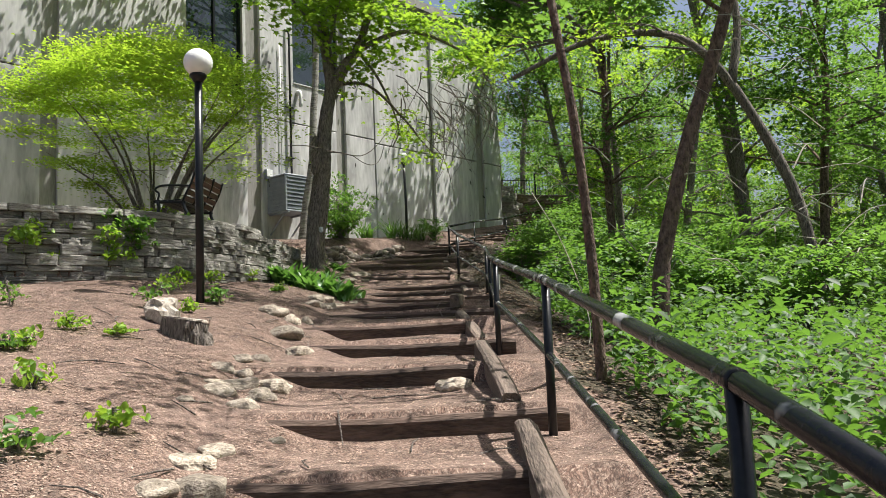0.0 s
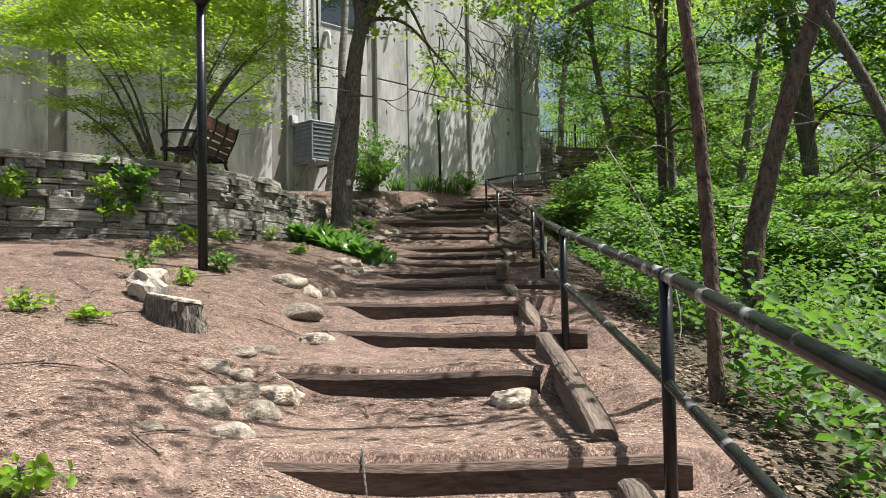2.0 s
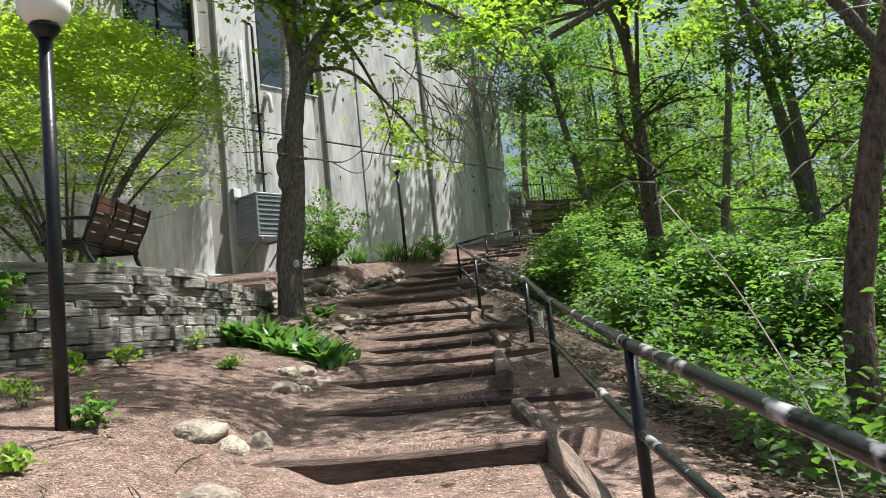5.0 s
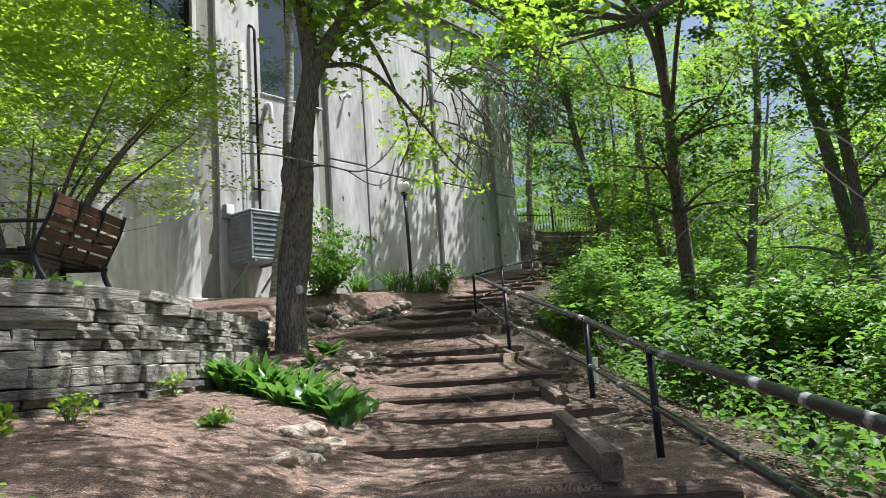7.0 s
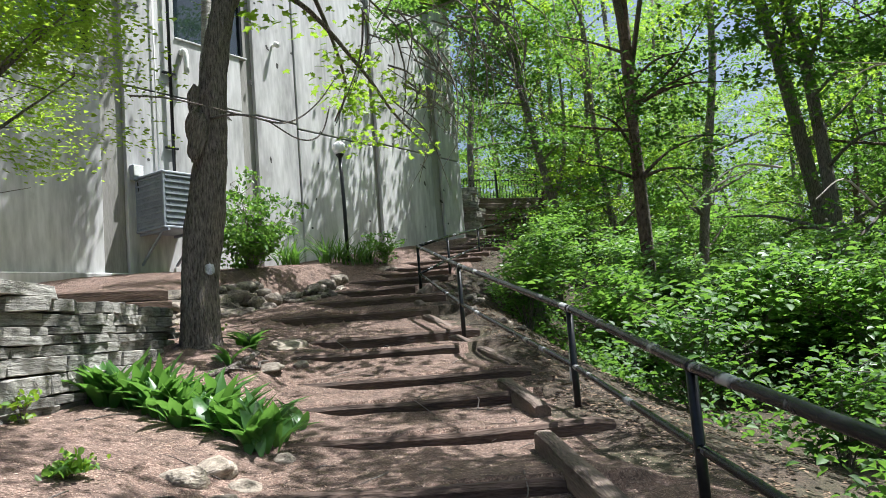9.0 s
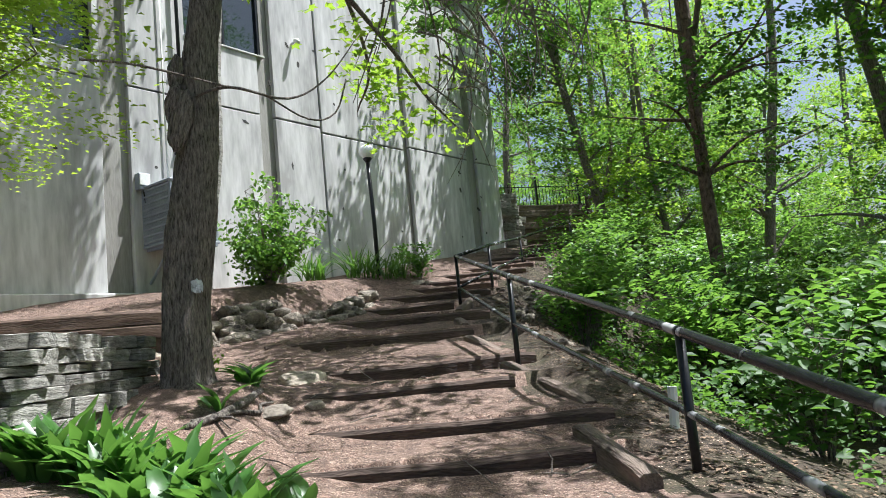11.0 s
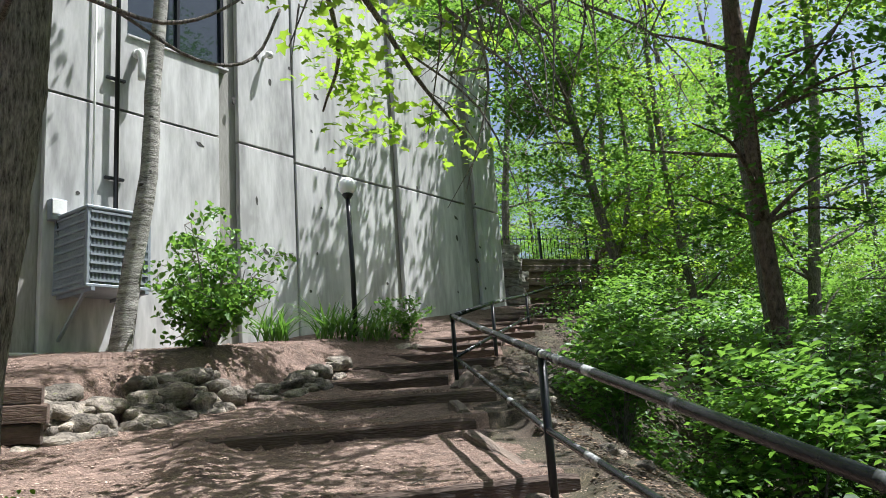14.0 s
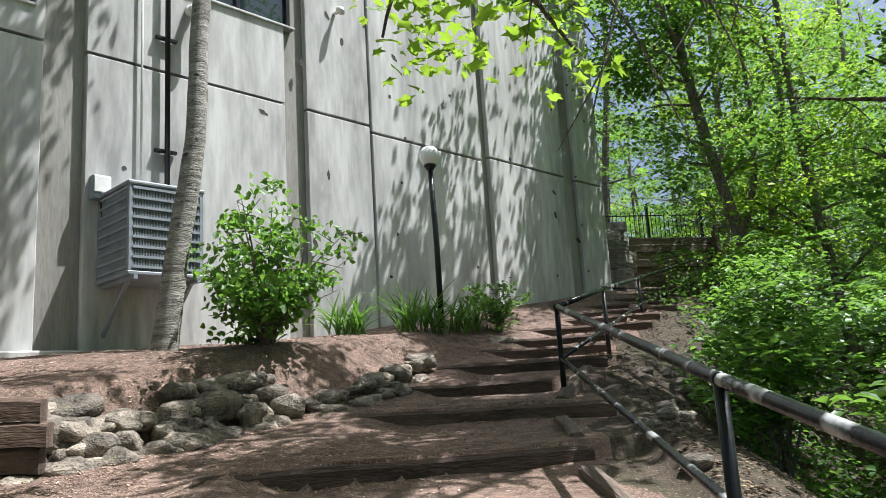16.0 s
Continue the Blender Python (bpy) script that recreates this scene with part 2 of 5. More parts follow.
def tube(bm, pts, radii, sides=8, cap=True, wobble=0.0, seed=0):
    """A tapered tube through pts."""
    pts = [Vector(p) for p in pts]
    rnd = random.Random(seed)
    rings = []
    side = Vector((1, 0, 0))
    for i, p in enumerate(pts):
        d = (pts[min(i + 1, len(pts) - 1)] - pts[max(i - 1, 0)]).normalized()
        a = d.cross(side)
        if a.length < 0.2:
            a = d.cross(Vector((0, 1, 0)))
        a.normalize()
        b = d.cross(a).normalized()
        r = radii[i] if hasattr(radii, "__len__") else radii
        ring = []
        for k in range(sides):
            w = 1 + wobble * (rnd.random() - 0.5)
            th = 2 * math.pi * k / sides
            ring.append(bm.verts.new(p + (a * math.cos(th) + b * math.sin(th)) * r * w))
        rings.append(ring)
    for r0, r1 in zip(rings, rings[1:]):
        for k in range(sides):
            bm.faces.new((r0[k], r0[(k + 1) % sides], r1[(k + 1) % sides], r1[k]))
    if cap:
        bm.faces.new(rings[0][::-1])
        bm.faces.new(rings[-1])
    bmesh.ops.recalc_face_normals(bm, faces=bm.faces[:])
    return bm


def curve_pts(pts, n):
    """Smooth points through pts (Catmull-Rom)."""
    P = [Vector(p) for p in pts]
    P = [P[0] * 2 - P[1]] + P + [P[-1] * 2 - P[-2]]
    out = []
    for i in range(1, len(P) - 2):
        for k in range(n):
            t = k / n
            a, b, c, d = P[i - 1:i + 3]
            out.append(0.5 * ((2 * b) + (c - a) * t + (2 * a - 5 * b + 4 * c - d) * t * t + (3 * b - a - 3 * c + d) * t ** 3))
    out.append(P[-2])
    return out


def rock_bm(size, seed, rough=0.28, sub=2):
    bm = bmesh.new()
    bmesh.ops.create_icosphere(bm, subdivisions=sub, radius=0.5)
    o = Vector((seed * 7.3, seed * 3.1, seed * 1.7))
    for v in bm.verts:
        c = v.co.copy()
        k = 1 + rough * noise.noise(c * 2.2 + o) + rough * 0.4 * noise.noise(c * 6 + o)
        v.co = Vector((max(-0.5, min(0.5, c.x * k)) * size[0], max(-0.5, min(0.5, c.y * k)) * size[1], max(-0.46, min(0.46, c.z * k)) * size[2])) * 1.15
    return bm


def raw_mesh(name, verts, faces, mat, smooth=False):
    me = bpy.data.meshes.new(name)
    verts, faces = np.asarray(verts, np.float32), np.asarray(faces, np.int32)
    me.vertices.add(len(verts))
    me.vertices.foreach_set("co", verts.ravel())
    k = faces.shape[1]
    me.loops.add(faces.size)
    me.loops.foreach_set("vertex_index", faces.ravel())
    me.polygons.add(len(faces))
    me.polygons.foreach_set("loop_start", np.arange(0, faces.size, k, dtype=np.int32))
    me.update(calc_edges=True)
    me.validate()
    me.materials.append(mat)
    if smooth:
        me.shade_smooth()
    return me


SIMPLE = (((-0.5, 0, 0), (-0.05, 0.5, 1), (0.5, 0, 0), (-0.05, -0.5, 1)), ((0, 1, 2), (0, 2, 3)))
OVATE = (((-0.5, 0, 0), (-0.2, 0.45, 0.8), (0.15, 0.42, 0.7), (0.5, 0, -0.3), (0.15, -0.42, 0.7), (-0.2, -0.45, 0.8), (0.05, 0, 0)), ((0, 6, 1), (1, 6, 2), (2, 6, 3), (3, 6, 4), (4, 6, 5), (5, 6, 0)))
LOBED = (((-0.42, 0, 0), (-0.4, 0.5, 0.5), (-0.12, 0.42, 0.6), (0.18, 0.8, 0.3), (0.14, 0.3, 0.5), (0.55, 0, -0.2), (0.14, -0.3, 0.5), (0.18, -0.8, 0.3), (-0.12, -0.42, 0.6), (-0.4, -0.5, 0.5), (0, 0, 0.2)),
         tuple((k, 10, (k + 1) % 10) for k in range(10)))


def leaf_mesh(name, centres, size, mat, rng, up=0.5, aspect=0.62, fold=0.18, shape=SIMPLE):
    """Folded leaves of one outline at centres; up: how far they face the sky."""
    n = len(centres)
    c = np.asarray(centres, float)
    nrm = rng.normal(size=(n, 3))
    nrm /= np.linalg.norm(nrm, axis=1)[:, None]
    nrm = nrm * (1 - up) + np.array([0.15, 0, 1.0]) * up
    nrm /= np.linalg.norm(nrm, axis=1)[:, None]
    d = np.cross(nrm, rng.normal(size=(n, 3)))
    d /= np.linalg.norm(d, axis=1)[:, None]
    s = np.cross(nrm, d)
    z = (size * rng.uniform(0.6, 1.35, n))[:, None]
    pts, tris = shape
    v = np.stack([c + d * z * p[0] + s * z * aspect * p[1] + nrm * z * fold * p[2] for p in pts], 1)
    f = (np.arange(n)[:, None, None] * len(pts) + np.array(tris)[None]).reshape(-1, 3)
    return raw_mesh(name, v.reshape(-1, 3), f, mat)


# ---- lie of the land ----
# steps: left x, left y, right x, right y, top z
LOWER_STEPS = [
    (-1.05, 3.60, 0.46, 3.72, 0.85), (-1.25, 4.72, 0.74, 4.78, 1.02), (-1.50, 6.08, 0.20, 6.05, 1.24), (-1.35, 7.30, 0.64, 7.05, 1.41),
    (-1.50, 8.50, 0.20, 8.25, 1.59), (-1.42, 9.90, 0.78, 9.65, 1.74), (-1.58, 11.50, 0.12, 11.20, 1.90), (-1.52, 12.55, 0.80, 12.40, 2.03),
    (-1.55, 13.60, 0.32, 13.50, 2.18), (-1.62, 14.50, 0.62, 14.25, 2.33), (-1.72, 15.10, 0.06, 15.35, 2.58), (-1.80, 16.30, 0.50, 16.70, 2.73),
]
UPPER_STEPS = [
    (-2.45, 18.20, 0.08, 19.05, 3.09), (-1.95, 20.40, 0.50, 20.30, 3.37), (-1.50, 21.60, 0.05, 21.40, 3.60), (-1.10, 22.50, 0.80, 22.40, 3.83),
    (-0.70, 23.60, 1.00, 23.40, 4.03), (-0.30, 24.45, 1.20, 24.20, 4.20), (0.00, 25.40, 1.95, 25.00, 4.40), (0.60, 26.40, 2.30, 25.90, 4.60),
    (0.90, 27.40, 2.80, 26.80, 4.79), (1.40, 28.30, 3.30, 27.70, 4.98), (1.90, 29.20, 3.80, 28.50, 5.17), (2.40, 30.10, 4.30, 29.30, 5.36),
    (2.80, 31.00, 4.80, 30.10, 5.55),
]
STEPS = LOWER_STEPS + UPPER_STEPS
STONE_LINE = [(-16.0, 5.0), (-9.0, 7.6), (-6.5, 8.6), (-5.45, 9.2), (-4.35, 10.0), (-3.6, 11.0), (-3.2, 12.2), (-3.0, 13.4), (-2.9, 15.3)]
EDGE_LINE = STONE_LINE + [(-3.25, 16.4), (-3.85, 18.7), (-3.6, 19.3), (-2.85, 20.1), (-2.2, 20.9), (-1.7, 21.9), (-1.1, 23.2), (-0.3, 25.0), (0.9, 27.8), (2.9, 31.4), (3.4, 33.0)]
STEP_Y = np.array([(s[1] + s[3]) / 2 for s in STEPS])
STEP_Z = np.array([s[4] for s in STEPS])
CENTRE_X = np.array([(s[0] + s[2]) / 2 for s in STEPS])
EX, EY = np.array([p[0] for p in EDGE_LINE]), np.array([p[1] for p in EDGE_LINE])


def smooth01(v):
    v = np.clip(v, 0, 1)
    return v * v * (3 - 2 * v)


def mean_path(y):
    return np.interp(y, [-40, 0] + list(STEP_Y) + [36, 60], [-4, 0.22] + list(STEP_Z - 0.05) + [6.1, 8.0])


def tread(x, y):
    """Mulch height on the stairs: each tread rises a little to the foot of the next tie."""
    z = np.full_like(y, np.nan)
    prev = np.full_like(y, 2.3)
    pz = np.full_like(y, 0.62)
    done = np.zeros(y.shape, bool)
    for xl, yl, xr, yr, zt in STEPS + [(3.3, 32.0, 5.3, 31.2, 5.74)]:
        line = yl + (np.clip(x, xl - 0.5, xr + 0.5) - xl) * (yr - yl) / (xr - xl) + 0.045
        here = (~done) & (y < line)
        f = np.clip((y - prev) / np.maximum(line - prev, 0.05), 0, 1)
        show = 0.02 + (0.14 if zt < 1.65 else 0.075 if zt < 2.7 else 0.12) * smooth01((x - xl - 0.02) / (0.24 * (xr - xl)))
        z = np.where(here, pz + 0.006 + f * np.maximum(zt - show - pz, -0.02) - 0.025 * np.sin(f * math.pi), z)
        done |= here
        prev, pz = line, np.full_like(y, zt)
    return np.where(np.isnan(z), mean_path(y), z)


def ground(x, y):
    x, y = np.asarray(x, float), np.asarray(y, float)
    P = mean_path(y)
    left_edge = np.interp(y, STEP_Y, [s[0] for s in STEPS])
    right_edge = np.interp(y, STEP_Y, np.maximum(CENTRE_X + 0.95, 0.4))
    on = smooth01((x - left_edge + 0.45) / 0.5) * smooth01((right_edge + 0.35 - x) / 0.3) * (y > 1.5) * (y < 32)
    d = np.maximum(left_edge - x, 0)
    rise = np.interp(y, [0, 12, 15, 17, 60], [0.78, 0.75, 0.35, 0.1, 0.1]) * (1 - np.exp(-d / 1.9))
    z = P + rise
    # woodland to the right
    R = np.interp(y, [-60, 0, 5.5, 9, 15, 22, 30, 40, 80], [-4, 0.15, 0.85, 1.25, 1.5, 1.8, 3.4, 4.6, 6.0])
    R = R - 0.06 * np.maximum(x - 3, 0) * (x < 40) - 0.06 * 37 * (x >= 40)
    w = smooth01((x - right_edge - 0.15) / np.interp(y, [0, 8, 20, 30], [2.4, 2.2, 2.8, 3.5]))
    z = z * (1 - w) + np.minimum(R, P) * w
    z = np.where(on > 0, z * (1 - on) + tread(x, y) * on, z)
    # terrace up by the building
    T = np.interp(y, [0, 9, 12, 14.5, 16, 18.4, 18.85, 21, 24.5, 31, 60], [3.0, 3.15, 3.24, 3.02, 2.98, 3.08, 3.62, 4.1, 4.42, 5.6, 8.0]) + 0.03 * np.maximum(-4 - x, 0)
    eb = np.interp(y, EY, EX)
    soft = np.interp(y, [14, 16, 19, 21, 25], [0.1, 0.1, 0.7, 0.9, 0.8])
    t = smooth01((eb - 0.08 - x) / soft) * (y > 4.5)
    z = z * (1 - t) + np.maximum(T, z) * t
    z = z + 0.22 * np.exp(-((x + 2.55) ** 2 + (y - 14.7) ** 2) / 0.7) * (1 - on)
    n = np.sin(x * 2.1 + 1.3 * np.sin(y * 1.7)) * np.cos(y * 2.3 + x) * 0.018 + np.sin(x * 7.3 + y * 3.1) * np.sin(y * 6.7 - x * 2) * 0.007
    return z + n * (1 + 2 * w)


def gz(x, y):
    return float(ground(np.array([x]), np.array([y]))[0])


def grade(lo, hi, a, b, step, grow):
    """Coordinates, even between a and b and growing outward."""
    v = list(np.arange(a, b + 1e-6, step))
    s = step
    while v[-1] < hi:
        s *= grow
        v.append(v[-1] + s)
    s = step
    while v[0] > lo:
        s *= grow
        v.insert(0, v[0] - s)
    return np.array(v)


gx, gy = grade(-900, 900, -3.9, 1.9, 0.06, 1.09), grade(-900, 900, 2.0, 25.0, 0.05, 1.09)
X, Y = np.meshgrid(gx, gy)
Z = ground(X, Y)
gv = np.stack([X, Y, Z], -1).reshape(-1, 3)
ii = (np.arange(len(gy) - 1)[:, None] * len(gx) + np.arange(len(gx) - 1)[None]).ravel()
gf = np.stack([ii, ii + 1, ii + 1 + len(gx), ii + len(gx)], -1)
gme = raw_mesh("ground", gv, gf, MULCH, True)
gme.materials.append(SOIL)
cx, cy = gv[gf].mean(1)[:, 0], gv[gf].mean(1)[:, 1]
wood = cx > np.maximum(np.interp(cy, STEP_Y, CENTRE_X + 1.02), np.interp(cy, [0, 10, 13, 40], [1.05, 1.0, 0.25, 0.25])) + 0.1 * np.sin(cy * 1.9) + 0.1 * np.sin(cy * 5.3)
gme.polygons.foreach_set("material_index", wood.astype(np.int32))
tagged(new("ground", gme), "sloping ground of red-brown wood mulch and leaf litter", "ground", kind="structure")

# ---- concrete building ----
UX, UY = 0.662, 0.7495  # along the wall
ORIGIN = (-5.97, 21.2)


def on_wall(s, off=0.0):
    return ORIGIN[0] + UX * s + UY * off, ORIGIN[1] + UY * s - UX * off


WALL_RZ = math.degrees(math.atan2(UY, UX))
END_S, TOP_Z, JOINT_Z = 12.55, 13.2, 7.95
wall = empty("wall_building", (*ORIGIN, 0), WALL_RZ)
tagged(wall, "board-marked grey concrete building wall with dappled shadows", "wall", kind="structure")
# local: x along the wall, -y towards the viewer
WIN1, WIN2 = (2.15, 4.05, 9.2), (-1.45, 0.35, 8.35)
cols = [(-14.0, -5.2), (-4.8, 0.45), (0.95, 3.85), (4.25, 5.52), (5.54, 8.3), (8.55, 11.05), (11.5, END_S)]
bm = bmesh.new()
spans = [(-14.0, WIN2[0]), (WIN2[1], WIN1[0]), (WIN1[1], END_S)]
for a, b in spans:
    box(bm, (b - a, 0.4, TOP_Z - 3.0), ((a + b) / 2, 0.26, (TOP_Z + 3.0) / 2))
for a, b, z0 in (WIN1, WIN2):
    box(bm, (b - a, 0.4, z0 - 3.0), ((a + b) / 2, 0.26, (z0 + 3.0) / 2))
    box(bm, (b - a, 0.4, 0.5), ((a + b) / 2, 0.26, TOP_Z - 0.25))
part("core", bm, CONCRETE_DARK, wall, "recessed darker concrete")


def panel(a, b, z0, z1, lip=0.0):
    """A cast panel, cut round the windows."""
    bm = bmesh.new()
    todo = [(a, b, z0, z1)]
    for wa, wb, wz in (WIN1, WIN2):
        nxt = []
        for p, q, r, s in todo:
            if q <= wa or p >= wb or s <= wz:
                nxt.append((p, q, r, s))
                continue
            if p < wa:
                nxt.append((p, wa, r, s))
            if q > wb:
                nxt.append((wb, q, r, s))
            if r < wz:
                nxt.append((max(p, wa), min(q, wb), r, wz))
        todo = nxt
    for p, q, r, s in todo:
        box(bm, (q - p, 0.10 + lip, s - r), ((p + q) / 2, 0.003 - lip / 2, (r + s) / 2), bevel=0.012 if len(todo) == 1 else 0)
    part("panel", bm, CONCRETE, wall)


for k, (a, b) in enumerate(cols):
    dz = -0.12 if k == 4 else 0.0
    panel(a, b, 3.2, JOINT_Z - 0.02 + dz, 0.03 if k == 4 else 0)
    panel(a, b, JOINT_Z + 0.02 + dz, 11.9, 0.03 if k == 4 else 0)
    panel(a, b, 11.94, TOP_Z)
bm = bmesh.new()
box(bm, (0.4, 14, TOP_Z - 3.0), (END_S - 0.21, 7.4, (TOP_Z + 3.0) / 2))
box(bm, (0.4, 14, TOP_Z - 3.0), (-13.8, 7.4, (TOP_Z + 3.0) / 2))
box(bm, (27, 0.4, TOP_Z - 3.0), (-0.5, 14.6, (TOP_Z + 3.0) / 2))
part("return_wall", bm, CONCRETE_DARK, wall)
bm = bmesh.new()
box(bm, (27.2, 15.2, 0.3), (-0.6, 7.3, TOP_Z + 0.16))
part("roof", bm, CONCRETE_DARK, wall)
bm = bmesh.new()
box(bm, (18.0, 0.22, 0.5), (-6.0, -0.16, 3.98), bevel=0.02)
part("footing", bm, CONCRETE, wall, "pale concrete ledge at the foot of the wall")


# form-tie holes and chipped pits: thin dark discs, the holes' shade put into their colour
rh = random.Random(4)
pits = []
for k in range(3):
    bm = bmesh.new()
    tube(bm, [(0, 0.02, 0), (0, -0.004, 0)], (0.028, 0.034), 9 + k, wobble=0.5, seed=k)
    me = bpy.data.meshes.new("tie_hole")
    bm.to_mesh(me)
    bm.free()
    me.materials.append(HOLE_SHADE)
    pits.append(me)
for a, c in cols[1:]:
    for row in range(10):
        for col in range(2):
            x = a + (c - a) * (0.2 + 0.6 * col) + rh.uniform(-0.35, 0.35)
            z = 4.9 + row * 0.72 + rh.uniform(-0.3, 0.3)
            if c - a < 0.9 and col or rh.random() < 0.55 or any(w[0] - 0.1 < x < w[1] + 0.1 and z > w[2] - 0.15 for w in (WIN1, WIN2)):
                continue
            ob = new("tie_hole", pits[rh.randrange(3)])
            ob.parent = wall
            ob.matrix_basis = pose(x, -0.047 - (0.03 if a == cols[4][0] else 0), z, 0, rh.uniform(0, 90), 0) @ Matrix.Diagonal((rh.choice((0.7, 1, 1, 2.2)), 1, rh.uniform(0.7, 1.1), 1))


def window(name, a, b, z0):
    w = empty(name, (*on_wall(a), z0), WALL_RZ)
    tagged(w, "tall dark-framed window reflecting trees and blue sky", "window", kind="structure")
    W, H = b - a, TOP_Z - 0.5 - z0
    for x0, x1, zz0, zz1 in ((0, 0.06, 0, H), (W - 0.06, W, 0, H), (0.06, W - 0.06, 0, 0.06), (0.06, W - 0.06, H - 0.06, H), (W * 0.52 - 0.03, W * 0.52 + 0.03, 0.06, H - 0.06)):
        bm = box(bmesh.new(), (x1 - x0, 0.1, zz1 - zz0), ((x0 + x1) / 2, 0.12, (zz0 + zz1) / 2), bevel=0.006)
        part("window_frame", bm, IRON, w)
    for x0, x1 in ((0.06, W * 0.52 - 0.03), (W * 0.52 + 0.03, W - 0.06)):
        part("pane", box(bmesh.new(), (x1 - x0, 0.012, H - 0.12), ((x0 + x1) / 2, 0.13, H / 2)), GLASS, w)
    part("window_sill", box(bmesh.new(), (W, 0.16, 0.04), (W / 2, 0.0, 0.02), bevel=0.008), CONCRETE, w)


window("window_1", *WIN1)
window("window_2", *WIN2)

# ---- timber steps ----
def tie_bm(length, w, h, seed, sag=0.0):
    """A weathered square timber along x, worn on its upper edge."""
    rnd = random.Random(seed)
    bm = bmesh.new()
    n = max(6, int(length / 0.12))
    prof = [(-w / 2, -h), (w / 2, -h), (w / 2, -0.018), (w / 2 - 0.022, 0), (-w / 2 + 0.03, 0), (-w / 2, -0.03)]
    rings = []
    for i in range(n + 1):
        t = i / n
        dip = sag * math.sin(math.pi * t) + 0.012 * noise.noise(Vector((t * length * 1.6, seed * 3.7, 0)))
        e = 0.018 * (1 if i in (0, n) else 0)
        ring = []
        for k, (py, pz) in enumerate(prof):
            j = 0.007 * noise.noise(Vector((t * length * 5, k * 2.3, seed)))
            ring.append(bm.verts.new((-length / 2 + t * length, py * (1 - e) + j, pz - dip * (pz > -h) + j * 0.6 - e)))
        rings.append(ring)
    for a, b in zip(rings, rings[1:]):
        for k in range(6):
            bm.faces.new((a[k], b[k], b[(k + 1) % 6], a[(k + 1) % 6]))
    bm.faces.new(rings[0])
    bm.faces.new(rings[-1][::-1])
    bmesh.ops.recalc_face_normals(bm, faces=bm.faces[:])
    return bm


def tie(name, a, b, w, h, mat, seed, label, category, sag=0.0, group=""):
    """a, b: the ends of its top centre line."""
    a, b = Vector(a), Vector(b)
    d = b - a
    ob = mesh_ob(name, tie_bm(d.length, w, h, seed, sag), mat)
    ob.matrix_basis = pose(*((a + b) / 2), 0, -math.degrees(math.atan2(d.z, d.xy.length)), math.degrees(math.atan2(d.y, d.x)))
    return tagged(ob, label, category, group)


for k, (xl, yl, xr, yr, zt) in enumerate(STEPS):
    sag = 0.03 if k in (0, 1, 2, 3, 4) else 0.012
    tie("timber_step", (xl - 0.12, yl + 0.08, zt), (xr, yr + 0.08, zt - 0.005), 0.17, 0.24, TIE, k + 1, "dark weathered railway-tie step holding back wood mulch", "step", sag, "timber steps")
EDGING = [((0.42, 2.5, 0.74), (0.44, 4.55, 0.98)), ((0.40, 4.95, 1.10), (0.30, 6.85, 1.40)), ((0.33, 7.25, 1.42), (0.16, 9.5, 1.72)), ((0.10, 9.75, 1.93), (0.22, 12.2, 2.02)),
          ((0.36, 12.75, 2.12), (0.30, 14.0, 2.26)), ((0.52, 14.5, 2.36), (0.14, 16.4, 2.66)), ((0.25, 17.0, 2.72), (0.0, 18.7, 2.98)), ((0.02, 19.3, 3.16), (-0.02, 20.1, 3.26)), ((0.05, 20.6, 3.42), (0.52, 22.1, 3.72))]
for k, (a, b) in enumerate(EDGING):
    tie("edging_timber", (*a[:2], a[2] + 0.015), (*b[:2], b[2] + 0.015), 0.125, 0.16, TIE_GREY, 40 + k, "split weathered grey-brown timber edging the stairs", "timber", 0.0, "edging timbers")

# ---- handrail ----
POSTS = [(0.71, -0.6, 0.05, 0.95), (0.70, 1.85, 0.45, 1.38), (0.62, 4.66, 0.92, 1.79), (0.47, 7.05, 1.38, 2.12), (0.62, 10.6, 1.74, 2.48), (0.70, 13.0, 1.95, 2.83), (0.27, 16.4, 2.58, 3.51), (0.11, 20.9, 3.30, 4.28)]
POSTS2 = [(0.11, 20.9, 3.30, 4.28), (0.90, 22.85, 3.72, 4.66), (2.2, 26.9, 4.4, 5.28), (4.4, 30.8, 5.2, 6.15)]


def railing(name, posts, label):
    r = empty(name, (posts[0][0], posts[0][1], posts[0][2]))
    tagged(r, label, "handrail")
    inv = r.matrix_basis.inverted()
    top = [inv @ Vector((x, y, zt)) for x, y, zb, zt in posts]
    low = [inv @ Vector((x, y, zt - (zt - zb) * 0.52)) for x, y, zb, zt in posts]
    for rail, pts, rad in (("top_rail", top, 0.030), ("lower_rail", low, 0.024)):
        part(rail, tube(bmesh.new(), curve_pts(pts, 1) if len(pts) < 3 else [p for p in pts], rad, 10), WORN, r, "chipped black paint over grey metal", True)
    for p, (x, y, zb, zt) in zip(top, posts):
        bm = tube(bmesh.new(), [p - Vector((0, 0, zt - zb + 0.25)), p - Vector((0, 0, 0.01))], 0.028, 10)
        part("post", bm, IRON, r, "", True)
    for p, q in zip(top, top[1:]):
        part("weld", tube(bmesh.new(), [p - (q - p).normalized() * 0.02, p + (q - p).normalized() * 0.02], 0.033, 10), IRON, r, "", True)
    return r


railing("handrail", POSTS, "black painted two-bar pipe handrail with chipped paint")
railing("upper_handrail", POSTS2, "black pipe handrail turning up the upper steps")


